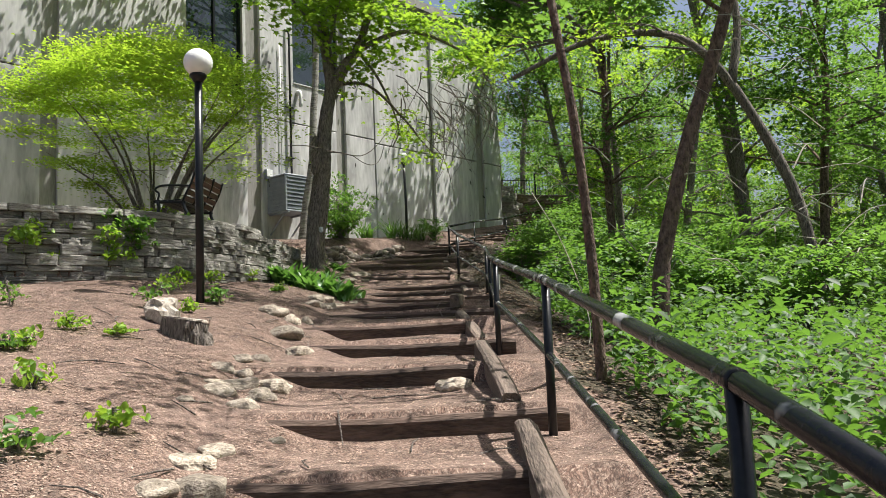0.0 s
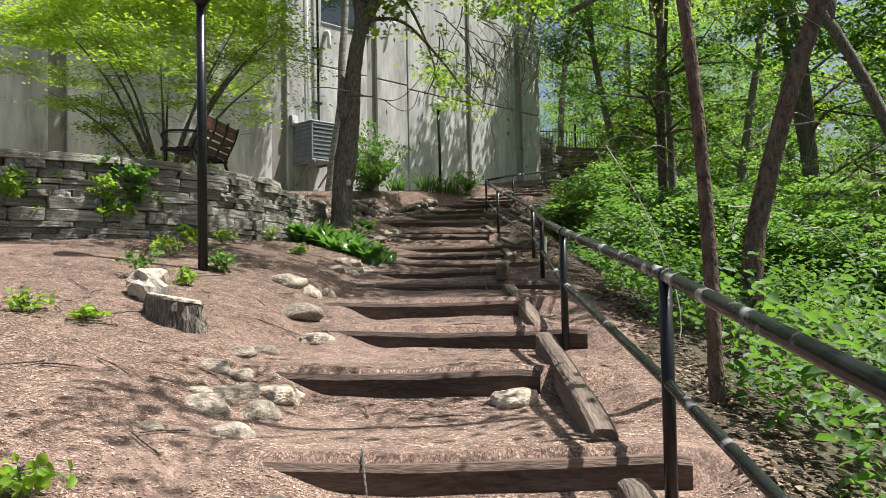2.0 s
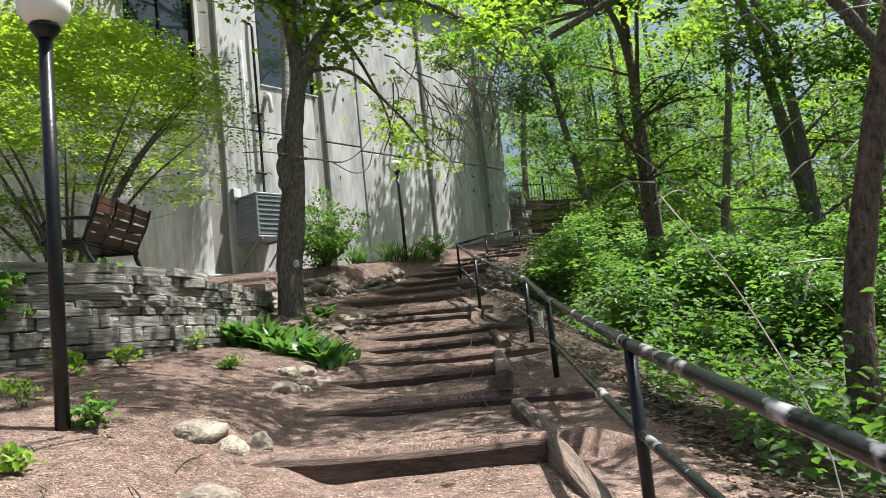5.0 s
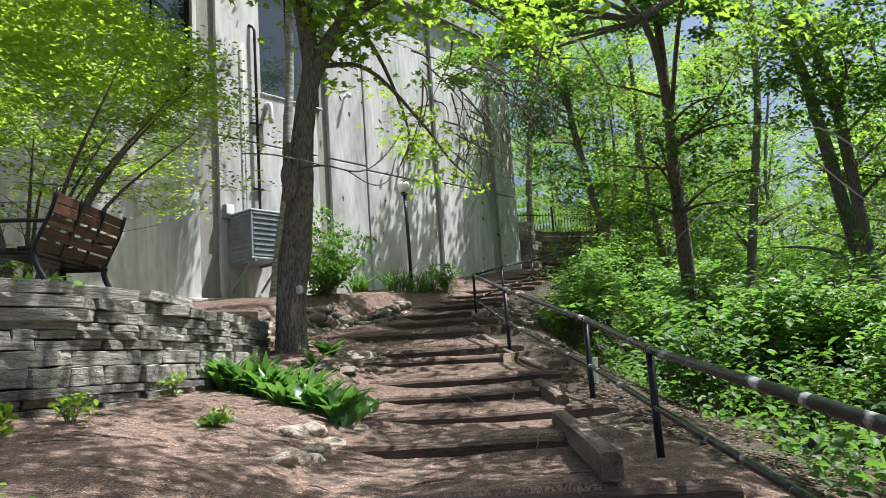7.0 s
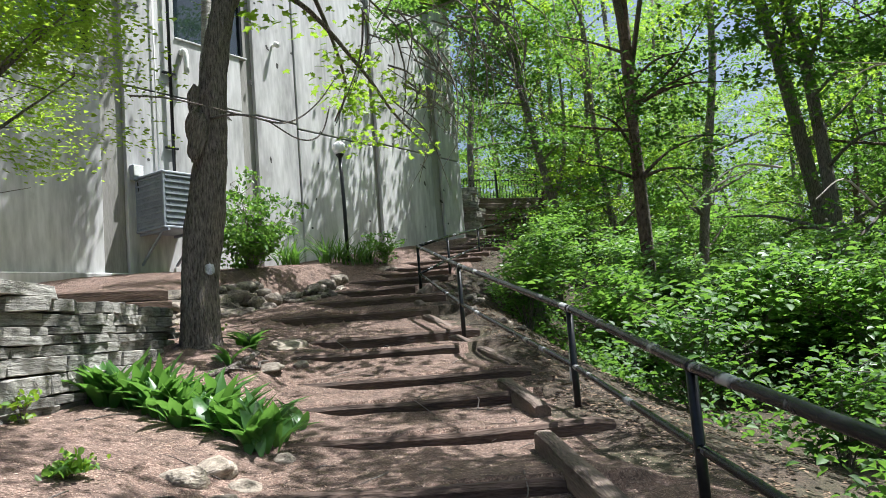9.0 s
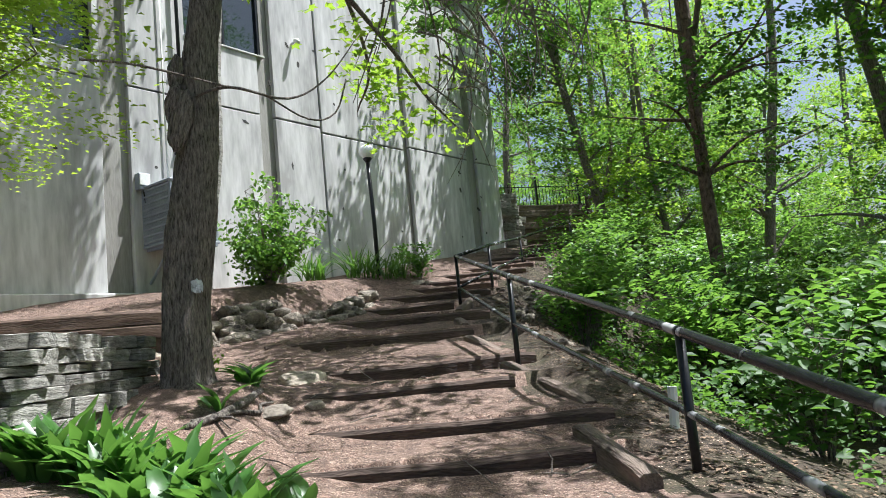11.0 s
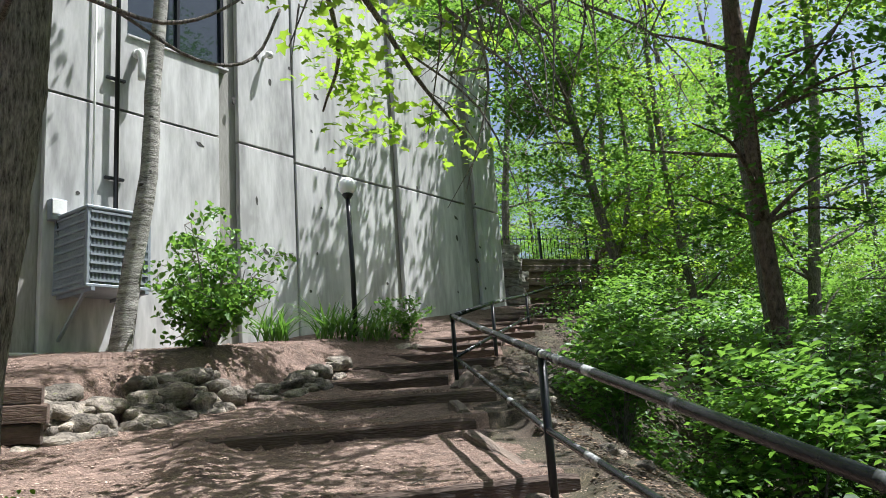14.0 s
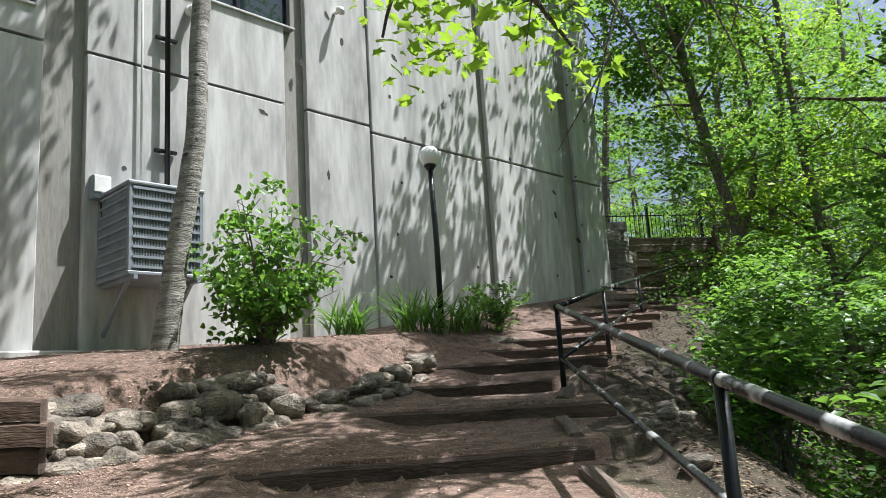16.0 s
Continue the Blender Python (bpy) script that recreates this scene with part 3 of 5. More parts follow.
# ---- lamp posts ----
def lamp_post(x, y, z, h, lean=0.0):
    lp = empty("lamp_post", (x, y, z))
    tagged(lp, "black metal garden lamp post with white globe", "lamp", "globe lamps")
    part("pole", tube(bmesh.new(), [(0, 0, -0.3), (0, 0, h * 0.5), (lean, 0, h)], [0.047, 0.045, 0.043], 14), IRON, lp, "", True)
    part("collar", tube(bmesh.new(), [(lean, 0, h - 0.02), (lean, 0, h + 0.02), (lean, 0, h + 0.05), (lean, 0, h + 0.075)], [0.05, 0.075, 0.10, 0.095], 16), IRON, lp, "flared black collar", True)
    bm = bmesh.new()
    bmesh.ops.create_uvsphere(bm, u_segments=24, v_segments=16, radius=0.165, matrix=Matrix.Translation((lean, 0, h + 0.215)))
    part("globe", bm, GLOBE, lp, "white opal glass globe", True)
    return lp


lamp_post(-2.76, 8.48, 1.95, 2.52)
lamp_post(-1.25, 24.7, gz(-1.25, 24.7) - 0.03, 2.5, -0.03)

# rocks: x, y, width, height
LOWER_ROCKS = [(-2.03, 8.78, 0.32, 0.19), (-1.79, 8.72, 0.17, 0.18), (-1.67, 9.01, 0.15, 0.15), (-1.70, 7.69, 0.34, 0.17), (-1.36, 7.07, 0.24, 0.13), (-1.78, 6.00, 0.16, 0.10), (-1.74, 6.36, 0.16, 0.07),
               (-1.61, 6.00, 0.14, 0.10), (-1.34, 5.82, 0.22, 0.13), (-1.58, 5.69, 0.23, 0.12), (-1.36, 5.48, 0.21, 0.11), (-1.64, 5.43, 0.2, 0.12), (-1.37, 5.10, 0.18, 0.12), (-1.72, 5.56, 0.12, 0.05)]
FOOT_ROCKS = [(-1.67, 4.85, 0.09, 0.06), (-1.63, 6.57, 0.15, 0.09), (-1.17, 3.61, 0.22, 0.14), (-1.32, 3.93, 0.22, 0.10), (-1.26, 4.13, 0.16, 0.11), (-1.33, 3.48, 0.16, 0.09), (-1.01, 4.47, 0.09, 0.04), (0.02, 5.94, 0.26, 0.16)]
MIDDLE_ROCKS = [(-2.00, 11.56, 0.22, 0.14), (-1.89, 10.88, 0.22, 0.14), (-1.90, 11.91, 0.22, 0.13), (-1.78, 11.37, 0.2, 0.13), (-1.94, 10.69, 0.2, 0.10), (-1.51, 12.31, 0.13, 0.09), (-1.76, 11.1, 0.15, 0.1), (-1.70, 11.75, 0.17, 0.1), (-1.87, 16.07, 0.46, 0.19), (-1.62, 15.04, 0.14, 0.08), (-1.92, 14.69, 0.29, 0.07), (-0.44, 24.6, 0.25, 0.15), (-0.23, 24.53, 0.18, 0.11)]
ROCKS = LOWER_ROCKS + FOOT_ROCKS + MIDDLE_ROCKS
# weeds: x, y, height
WEEDS = [(-2.96, 7.54, 0.3), (-2.37, 4.38, 0.19), (-1.73, 3.97, 0.2), (-1.92, 3.42, 0.18), (-3.03, 6.16, 0.21), (-2.7, 6.2, 0.13), (-4.29, 10.22, 0.83), (-5.29, 9.4, 0.81), (-3.55, 10.11, 0.4), (-3.99, 6.93, 0.36), (-5.13, 9.51, 0.41), (-3.24, 8.93, 0.31), (-2.62, 8.54, 0.16), (-3.32, 10.68, 0.28), (-2.59, 7.64, 0.14), (-3.05, 5.25, 0.18), (-2.96, 5.34, 0.18), (-2.62, 15.36, 0.24), (-2.5, 11.28, 0.1), (-2.51, 11.28, 0.1), (-3.12, 12.17, 0.19), (-2.6, 8.57, 0.24), (-4.39, 10.09, 0.7)]
LILY = (-2.55, 12.85, -1.75, 12.75)

# ---- rocks ----
ROCK_SHAPES = []
for k in range(20):
    bm = rock_bm((1, 1, 1), k + 1, 0.5 if k < 10 else 0.42, 3)
    me = bpy.data.meshes.new("rock")
    bm.to_mesh(me)
    bm.free()
    me.materials.append(ROCK if k < 10 else ROCK_PALE)
    me.shade_smooth()
    ROCK_SHAPES.append(me)
rk = random.Random(5)


def rock(x, y, size, name="rock", label="rounded grey field rock half sunk in mulch", group="rocks by the steps", lift=0.0, z=None):
    ob = new(name, ROCK_SHAPES[rk.randrange(10) + (10 if name == "rock" else 0)])
    zz = gz(x, y) if z is None else z
    ob.matrix_basis = pose(x, y, zz + size[2] * 0.12 + lift, rk.uniform(-8, 8), rk.uniform(-8, 8), rk.uniform(0, 360)) @ Matrix.Diagonal((*size, 1))
    return tagged(ob, label, "rock", group)


for x, y, w, h in ROCKS:
    rock(x, y, (w * 1.18, w * rk.uniform(0.85, 1.1), h * 1.15), lift=-0.035 * h / 0.12)
# bank of rocks below the terrace
for i in range(120):
    t = rk.uniform(0, 0.97)
    row = i % 4 if t < 0.55 else i % 2
    bx, by = np.interp(t, [0, 0.62, 0.85, 1], [-4.15, -2.3, -1.75, -1.25]), np.interp(t, [0, 0.62, 0.85, 1], [18.75, 20.75, 21.6, 22.7])
    s = rk.choice((rk.uniform(0.18, 0.3), rk.uniform(0.3, 0.47))) * (1.0 if t < 0.55 else 0.72)
    back = row * 0.17
    x, y = bx - 0.55 * back + 0.12, by + 0.75 * back - 0.12
    rock(x, y, (s, s * 0.8, s * 0.62), "bank_rock", "rounded cobble stacked in a low bank below the shrubs", "bank rocks", 0.02, np.interp(by, [18.7, 20.7, 22.7], [3.0, 3.32, 3.8]) + row * 0.15 - 0.03)
for i in range(30):
    y = rk.uniform(17.0, 23.5)
    x = np.interp(y, [17, 20, 21, 23.5], [0.75, 0.55, 0.75, 1.6]) + rk.uniform(0, 0.5)
    s = rk.uniform(0.10, 0.23)
    rock(x, y, (s, s * 0.8, s * 0.6), "slope_rock", "grey rock on the slope below the handrail", "slope rocks")

# ---- dry-stone wall ----
STONE_SHAPES = []
for k in range(12):
    bm = bmesh.new()
    box(bm, (1, 1, 1))
    bmesh.ops.subdivide_edges(bm, edges=[e for e in bm.edges if abs(e.verts[0].co.x - e.verts[1].co.x) > 0.5], cuts=2)
    for v in bm.verts:
        o = Vector((k * 5.1, k * 2.7, 0))
        ends = abs(v.co.x) > 0.4
        v.co.y += 0.16 * noise.noise(v.co * 2.3 + o) + (0.06 if v.co.y < 0 and ends else 0)
        v.co.z += 0.13 * noise.noise(v.co * 2.6 + o * 1.7)
        v.co.x += 0.05 * noise.noise(v.co * 3.3 + o * 0.7)
    bmesh.ops.bevel(bm, geom=bm.edges[:], offset=0.035, segments=1, affect="EDGES")
    me = bpy.data.meshes.new("stone")
    bm.to_mesh(me)
    bm.free()
    me.materials.append(STONE)
    STONE_SHAPES.append(me)
stone_wall = empty("wall_drystone", (-3.2, 12.2, 2.3))
tagged(stone_wall, "low curved dry-stacked grey limestone retaining wall", "wall", kind="structure")
path = [Vector((x, y)) for x, y in STONE_LINE[1:]]
lens = [0.0]
for a, b in zip(path, path[1:]):
    lens.append(lens[-1] + (b - a).length)
inv = stone_wall.matrix_basis.inverted()


def along(s):
    s = min(max(s, 0), lens[-1])
    for i in range(len(path) - 1):
        if s <= lens[i + 1]:
            t = (s - lens[i]) / (lens[i + 1] - lens[i])
            return path[i].lerp(path[i + 1], t), (path[i + 1] - path[i]).normalized()
    return path[-1], (path[-1] - path[-2]).normalized()


rs = random.Random(11)
level = 2.18
while level < 3.27:
    ch = rs.choice((0.06, 0.08, 0.10, 0.125, 0.15, 0.07))
    if level + ch > 3.22:
        ch = 3.29 - level
    s = 2.5 - rs.uniform(0, 0.4)
    while s < lens[-1] - 0.05:
        w = rs.choice((rs.uniform(0.16, 0.34), rs.uniform(0.3, 0.72))) if level < 3.15 else rs.uniform(0.4, 0.95)
        w = min(w, lens[-1] + 0.03 - s)
        if w < 0.12:
            break
        p, d = along(s + w / 2)
        n = Vector((d.y, -d.x))
        front = rs.uniform(-0.03, 0.025) - 0.06 * (level - 2.2)
        if level > 3.15:
            front += 0.03
        if level > 3.1 and p.y > 12.9:
            s += w
            continue
        if level + ch > gz(p.x + n.x * 0.25, p.y + n.y * 0.25) - 0.05:
            c = p + n * (front - 0.12)
            ob = new("stone", rs.choice(STONE_SHAPES))
            ob.parent = stone_wall
            ob.matrix_basis = inv @ pose(c.x, c.y, level + ch / 2, rs.uniform(-1.8, 1.8), rs.uniform(-1.4, 1.4), math.degrees(math.atan2(d.y, d.x)) + rs.uniform(-2, 2)) @ Matrix.Diagonal((w * 0.97, rs.uniform(0.26, 0.36), ch * rs.uniform(0.88, 0.98), 1))
        s += w
    level += ch
bm = bmesh.new()
for a, b in zip(path, path[1:]):
    d = (b - a).normalized()
    n = Vector((d.y, -d.x))
    m = (a + b) / 2 - n * 0.26
    box(bm, ((b - a).length + 0.05, 0.2, 1.15), inv @ Vector((m.x, m.y, 2.66 if m.y < 12.6 else 2.5)), (0, 0, math.degrees(math.atan2(d.y, d.x))))
part("backing", bm, SOIL, stone_wall, "dark earth between the stones")
for k, (z, dx) in enumerate(((3.32, 0.0), (3.50, 0.05), (3.68, 0.0))):
    tie("planter_timber", (-6.6, 17.95, z), (-3.85 + dx, 18.75, z), 0.19, 0.175, TIE, 60 + k, "old square timber stacked along the terrace edge", "timber", 0.0, "planter timbers")

# ---- air conditioner ----
def wall_place(s, off, z):
    x, y = on_wall(s, off)
    return (x, y, z)


ac = empty("air_conditioner", wall_place(1.12, 0.52, 5.02), WALL_RZ)
tagged(ac, "grey louvred air-conditioning unit on wall brackets", "air conditioner")
W, D, H = 0.92, 0.92, 1.08
part("body", box(bmesh.new(), (W - 0.08, D - 0.08, H - 0.06), (W / 2, 0.05, H / 2)), GALV_DARK, ac, "dark cooling coil")
for x, y in ((0.03, -D / 2 + 0.08), (W - 0.03, -D / 2 + 0.08), (0.03, D / 2 + 0.02), (W - 0.03, D / 2 + 0.02)):
    part("corner_post", box(bmesh.new(), (0.06, 0.06, H - 0.04), (x, y, H / 2), bevel=0.01), GALV, ac)
part("lid", box(bmesh.new(), (W + 0.03, D + 0.03, 0.05), (W / 2, 0.05, H - 0.01), bevel=0.015), GALV, ac)
part("base_pan", box(bmesh.new(), (W + 0.02, D + 0.02, 0.05), (W / 2, 0.05, 0.02), bevel=0.012), GALV, ac)
for k in range(9):
    z = 0.09 + k * 0.115
    part("louvre", box(bmesh.new(), (W - 0.1, 0.02, 0.03), (W / 2, -D / 2 + 0.05, z)), GALV, ac)
    part("side_louvre", box(bmesh.new(), (0.02, D - 0.1, 0.03), (0.005, 0.05, z)), GALV, ac)
bm = bmesh.new()
for k in range(44):
    box(bm, (0.007, 0.01, H - 0.1), (0.07 + k * 0.0182, -D / 2 + 0.06, H / 2))
tagged(part("front_grille", bm, GALV, ac, "fine vertical wire guard"), kind="stuff")
bm = bmesh.new()
for k in range(46):
    box(bm, (0.01, 0.013, H - 0.1), (0.015, -0.36 + k * 0.0182, H / 2))
tagged(part("side_grille", bm, GALV, ac, "fine vertical wire guard"), kind="stuff")
for x in (0.08, W - 0.08):
    bm = bmesh.new()
    box(bm, (0.05, 1.05, 0.05), (x, 0.08, -0.03))
    box(bm, (0.04, 0.9, 0.04), (x, 0.1, -0.33), (-40, 0, 0))
    part("bracket", bm, GALV, ac, "galvanised angle bracket")

# ---- pipes and fittings on the wall ----
bm = bmesh.new()
tube(bm, [(0, 0, 0), (0, 0, 4.6), (-0.02, 0.02, 4.7), (-0.1, 0.1, 4.75)], 0.035, 10)
drain = mesh_ob("drain_pipe", bm, IRON, True)
drain.matrix_basis = pose(*wall_place(1.95, 0.14, 6.1), 0, 0, WALL_RZ)
tagged(drain, "black vertical pipe strapped to the concrete wall", "pipe")
for z in (0.72, 2.3):
    st = part("strap", box(bmesh.new(), (0.30, 0.06, 0.045), (0, 0.05, z), bevel=0.006), IRON, drain)
cond = mesh_ob("conduit", tube(bmesh.new(), [(0, 0, 0), (0, 0, 4.2)], 0.016, 8), WHITE, True)
cond.matrix_basis = pose(*wall_place(1.62, 0.10, 6.1), 0, 0, WALL_RZ)
tagged(cond, "thin pale conduit running up the wall", "pipe")
vent = mesh_ob("vent_pipe", tube(bmesh.new(), curve_pts([(0, 0.10, 0.05), (0, -0.08, 0.07), (0, -0.18, 0.0), (0, -0.19, -0.42)], 4), 0.055, 12), WHITE, True)
vent.matrix_basis = pose(*wall_place(2.3, 0.02, 8.88), 0, 0, WALL_RZ)
tagged(vent, "white plastic vent elbow pointing down the wall", "pipe")
part("coupling", tube(bmesh.new(), [(0, -0.02, 0.055), (0, -0.09, 0.065)], 0.068, 12), WHITE, vent)
fx = empty("wall_light", wall_place(4.85, 0.05, 9.75), WALL_RZ)
tagged(fx, "small white capped fitting on the concrete wall", "light fitting")
part("stem", tube(bmesh.new(), [(0, 0, 0), (0, -0.14, 0)], 0.03, 10), WHITE, fx, "", True)
part("cap", tube(bmesh.new(), [(0, -0.12, 0.04), (0, -0.17, 0.01), (0, -0.2, -0.06)], [0.05, 0.062, 0.055], 12), WHITE, fx, "", True)
jb = empty("junction_box", wall_place(1.12, 0.1, 6.05), WALL_RZ)
tagged(jb, "grey electrical box on the concrete wall", "electrical box")
part("case", box(bmesh.new(), (0.22, 0.14, 0.3), (0, 0, 0.15), bevel=0.012), GALV, jb)
part("cover", box(bmesh.new(), (0.2, 0.02, 0.2), (0, -0.08, 0.18), bevel=0.006), WHITE, jb)
part("cable", tube(bmesh.new(), curve_pts([(0.0, -0.02, 0), (0.03, -0.05, -0.3), (0.1, -0.1, -0.6), (0.35, -0.1, -0.65)], 5), 0.014, 6), IRON, jb, "black cable", True)

# ---- bench ----
bench = empty("bench", (-3.98, 12.15, gz(-4.1, 12.15) - 0.01), -92)
tagged(bench, "black iron bench with reddish-brown slatted curved back", "bench")
L = 1.25
for k in range(4):
    part("seat_slat", box(bmesh.new(), (L, 0.09, 0.025), (0, -0.42 + k * 0.105, 0.43 - 0.01 * math.sin(k)), bevel=0.006), IRON, bench)
back = [(0.0, 0.46), (0.055, 0.55), (0.10, 0.65), (0.135, 0.75), (0.15, 0.84)]
for k, (y, z) in enumerate(back):
    part("back_slat", box(bmesh.new(), (L, 0.022, 0.085), (0, y, z), (-22 + k * 4, 0, 0), bevel=0.006), SLAT, bench, "reddish-brown wooden slat")
for x in (-L / 2, -L / 6, L / 6, L / 2):
    bm = tube(bmesh.new(), curve_pts([(x, -0.02, 0.40), (x, 0.05, 0.55), (x, 0.125, 0.7), (x, 0.19, 0.9)], 3), 0.018, 6)
    part("back_stay", bm, IRON, bench, "", True)
for x in (-L / 2 + 0.02, L / 2 - 0.02):
    part("leg", tube(bmesh.new(), curve_pts([(x, -0.50, 0), (x, -0.44, 0.15), (x, -0.40, 0.30), (x, -0.42, 0.42)], 3), [0.028] * 9 + [0.03], 6), IRON, bench, "curved cast-iron leg", True)
    part("leg", tube(bmesh.new(), curve_pts([(x, 0.16, 0), (x, 0.08, 0.15), (x, 0.0, 0.30), (x, -0.02, 0.42)], 3), 0.028, 6), IRON, bench, "curved cast-iron leg", True)
    part("armrest", tube(bmesh.new(), curve_pts([(x, 0.10, 0.64), (x, -0.15, 0.66), (x, -0.38, 0.66), (x, -0.46, 0.60), (x, -0.40, 0.54), (x, -0.42, 0.43)], 4), 0.018, 6), IRON, bench, "scrolled iron armrest", True)
    part("seat_bar", tube(bmesh.new(), [(x, -0.47, 0.41), (x, 0.02, 0.39)], 0.02, 6), IRON, bench)

# ---- stump, cap stone, drain marker ----
CUT = material("cut_wood", (0.20, 0.165, 0.13), (0.56, 0.50, 0.42), 9, 0.9, 0.8, 50, stretch=(1, 4, 1))
stump = empty("tree_stump", (-2.28, 6.58, gz(-2.28, 6.58)), -28)
tagged(stump, "low bleached sawn tree stump in the mulch", "stump")
bm = tube(bmesh.new(), [(0, 0, -0.1), (0, 0, 0.0), (0, 0, 0.07), (0.005, 0, 0.135)], [0.25, 0.225, 0.21, 0.205], 40, wobble=0.2, seed=3)
for v in bm.verts:
    v.co.x, v.co.y = v.co.x * 1.18, v.co.y * (0.58 + 0.12 * math.sin(v.co.x * 9))
    v.co.z -= 0.12 * (v.co.x + v.co.y) * (v.co.z > 0.05)
part("bark_side", bm, BARK, stump, "rough grey bark")
bm = tube(bmesh.new(), [(0.005, 0, 0.13), (0.005, 0, 0.146), (0.005, 0, 0.152)], [0.20, 0.197, 0.185], 40, wobble=0.1, seed=4)
for v in bm.verts:
    v.co.x, v.co.y = v.co.x * 1.18, v.co.y * (0.58 + 0.12 * math.sin(v.co.x * 9))
    v.co.z -= 0.12 * (v.co.x + v.co.y)
part("cut_top", bm, CUT, stump, "bleached sawn wood")
bm = rock_bm((0.36, 0.22, 0.24), 77, 0.75, 3)
snag = mesh_ob("root_snag", bm, CUT)
snag.matrix_basis = pose(-2.62, 6.98, gz(-2.62, 6.98) + 0.07, 6, 10, -30)
tagged(snag, "bleached pitted root wood beside the tree stump", "stump")
mk = mesh_ob("marker_stake", tube(bmesh.new(), [(0, 0, -0.1), (0, 0, 0.28)], 0.035, 8), WHITE)
mk.matrix_basis = pose(0.95, 14.0, gz(0.95, 14.0), 2, 3, 0)
tagged(mk, "short pale plastic pipe stub beside the stairs", "pipe")

# ---- upper stone and timber retaining walls, fence ----
tw = empty("wall_timber", (3.2, 33.2, 5.4), 18)
tagged(tw, "stacked weathered log retaining wall", "wall", kind="structure")
for k in range(9):
    ob = mesh_ob("log", tie_bm(3.0, 0.2, 0.2, 80 + k), TIE_GREY)
    ob.parent, ob.matrix_basis = tw, pose(1.2 + 0.06 * math.sin(k * 2), 0.03 * math.cos(k * 3), 0.2 + k * 0.2)
for x in (-0.3, 2.75):
    ob = part("post", box(bmesh.new(), (0.16, 0.16, 2.3), (x, -0.16, 0.9), bevel=0.015), TIE, tw)
fe = empty("fence", (2.6, 34.2, 7.0), 14)
tagged(fe, "black iron picket fence above the retaining wall", "fence")
for k in range(26):
    part("picket", tube(bmesh.new(), [(k * 0.13, 0, 0), (k * 0.13, 0, 1.15)], 0.011, 5), IRON, fe)
for z in (0.12, 1.05):
    part("fence_rail", box(bmesh.new(), (3.4, 0.03, 0.03), (1.65, 0, z)), IRON, fe)
for x in (0.0, 1.7, 3.35):
    part("post", box(bmesh.new(), (0.07, 0.07, 2.0), (x, 0, 0.4)), IRON, fe)
for k in range(34):
    a = rk.uniform(0, 1)
    size = rk.uniform(0.35, 0.6)
    ob = new("ledge_rock", rk.choice(STONE_SHAPES))
    ob.matrix_basis = pose(2.6 + a * 0.5 + rk.uniform(-0.1, 0.1), 31.0 + a * 1.8, 5.3 + (k % 9) * 0.22, rk.uniform(-6, 6), rk.uniform(-6, 6), rk.uniform(-30, 40)) @ Matrix.Diagonal((size, size * 0.8, 0.21, 1))
    tagged(ob, "tan limestone block piled at the building corner", "rock", "ledge rocks")

# ---- trees and plants ----
rng = np.random.default_rng(3)


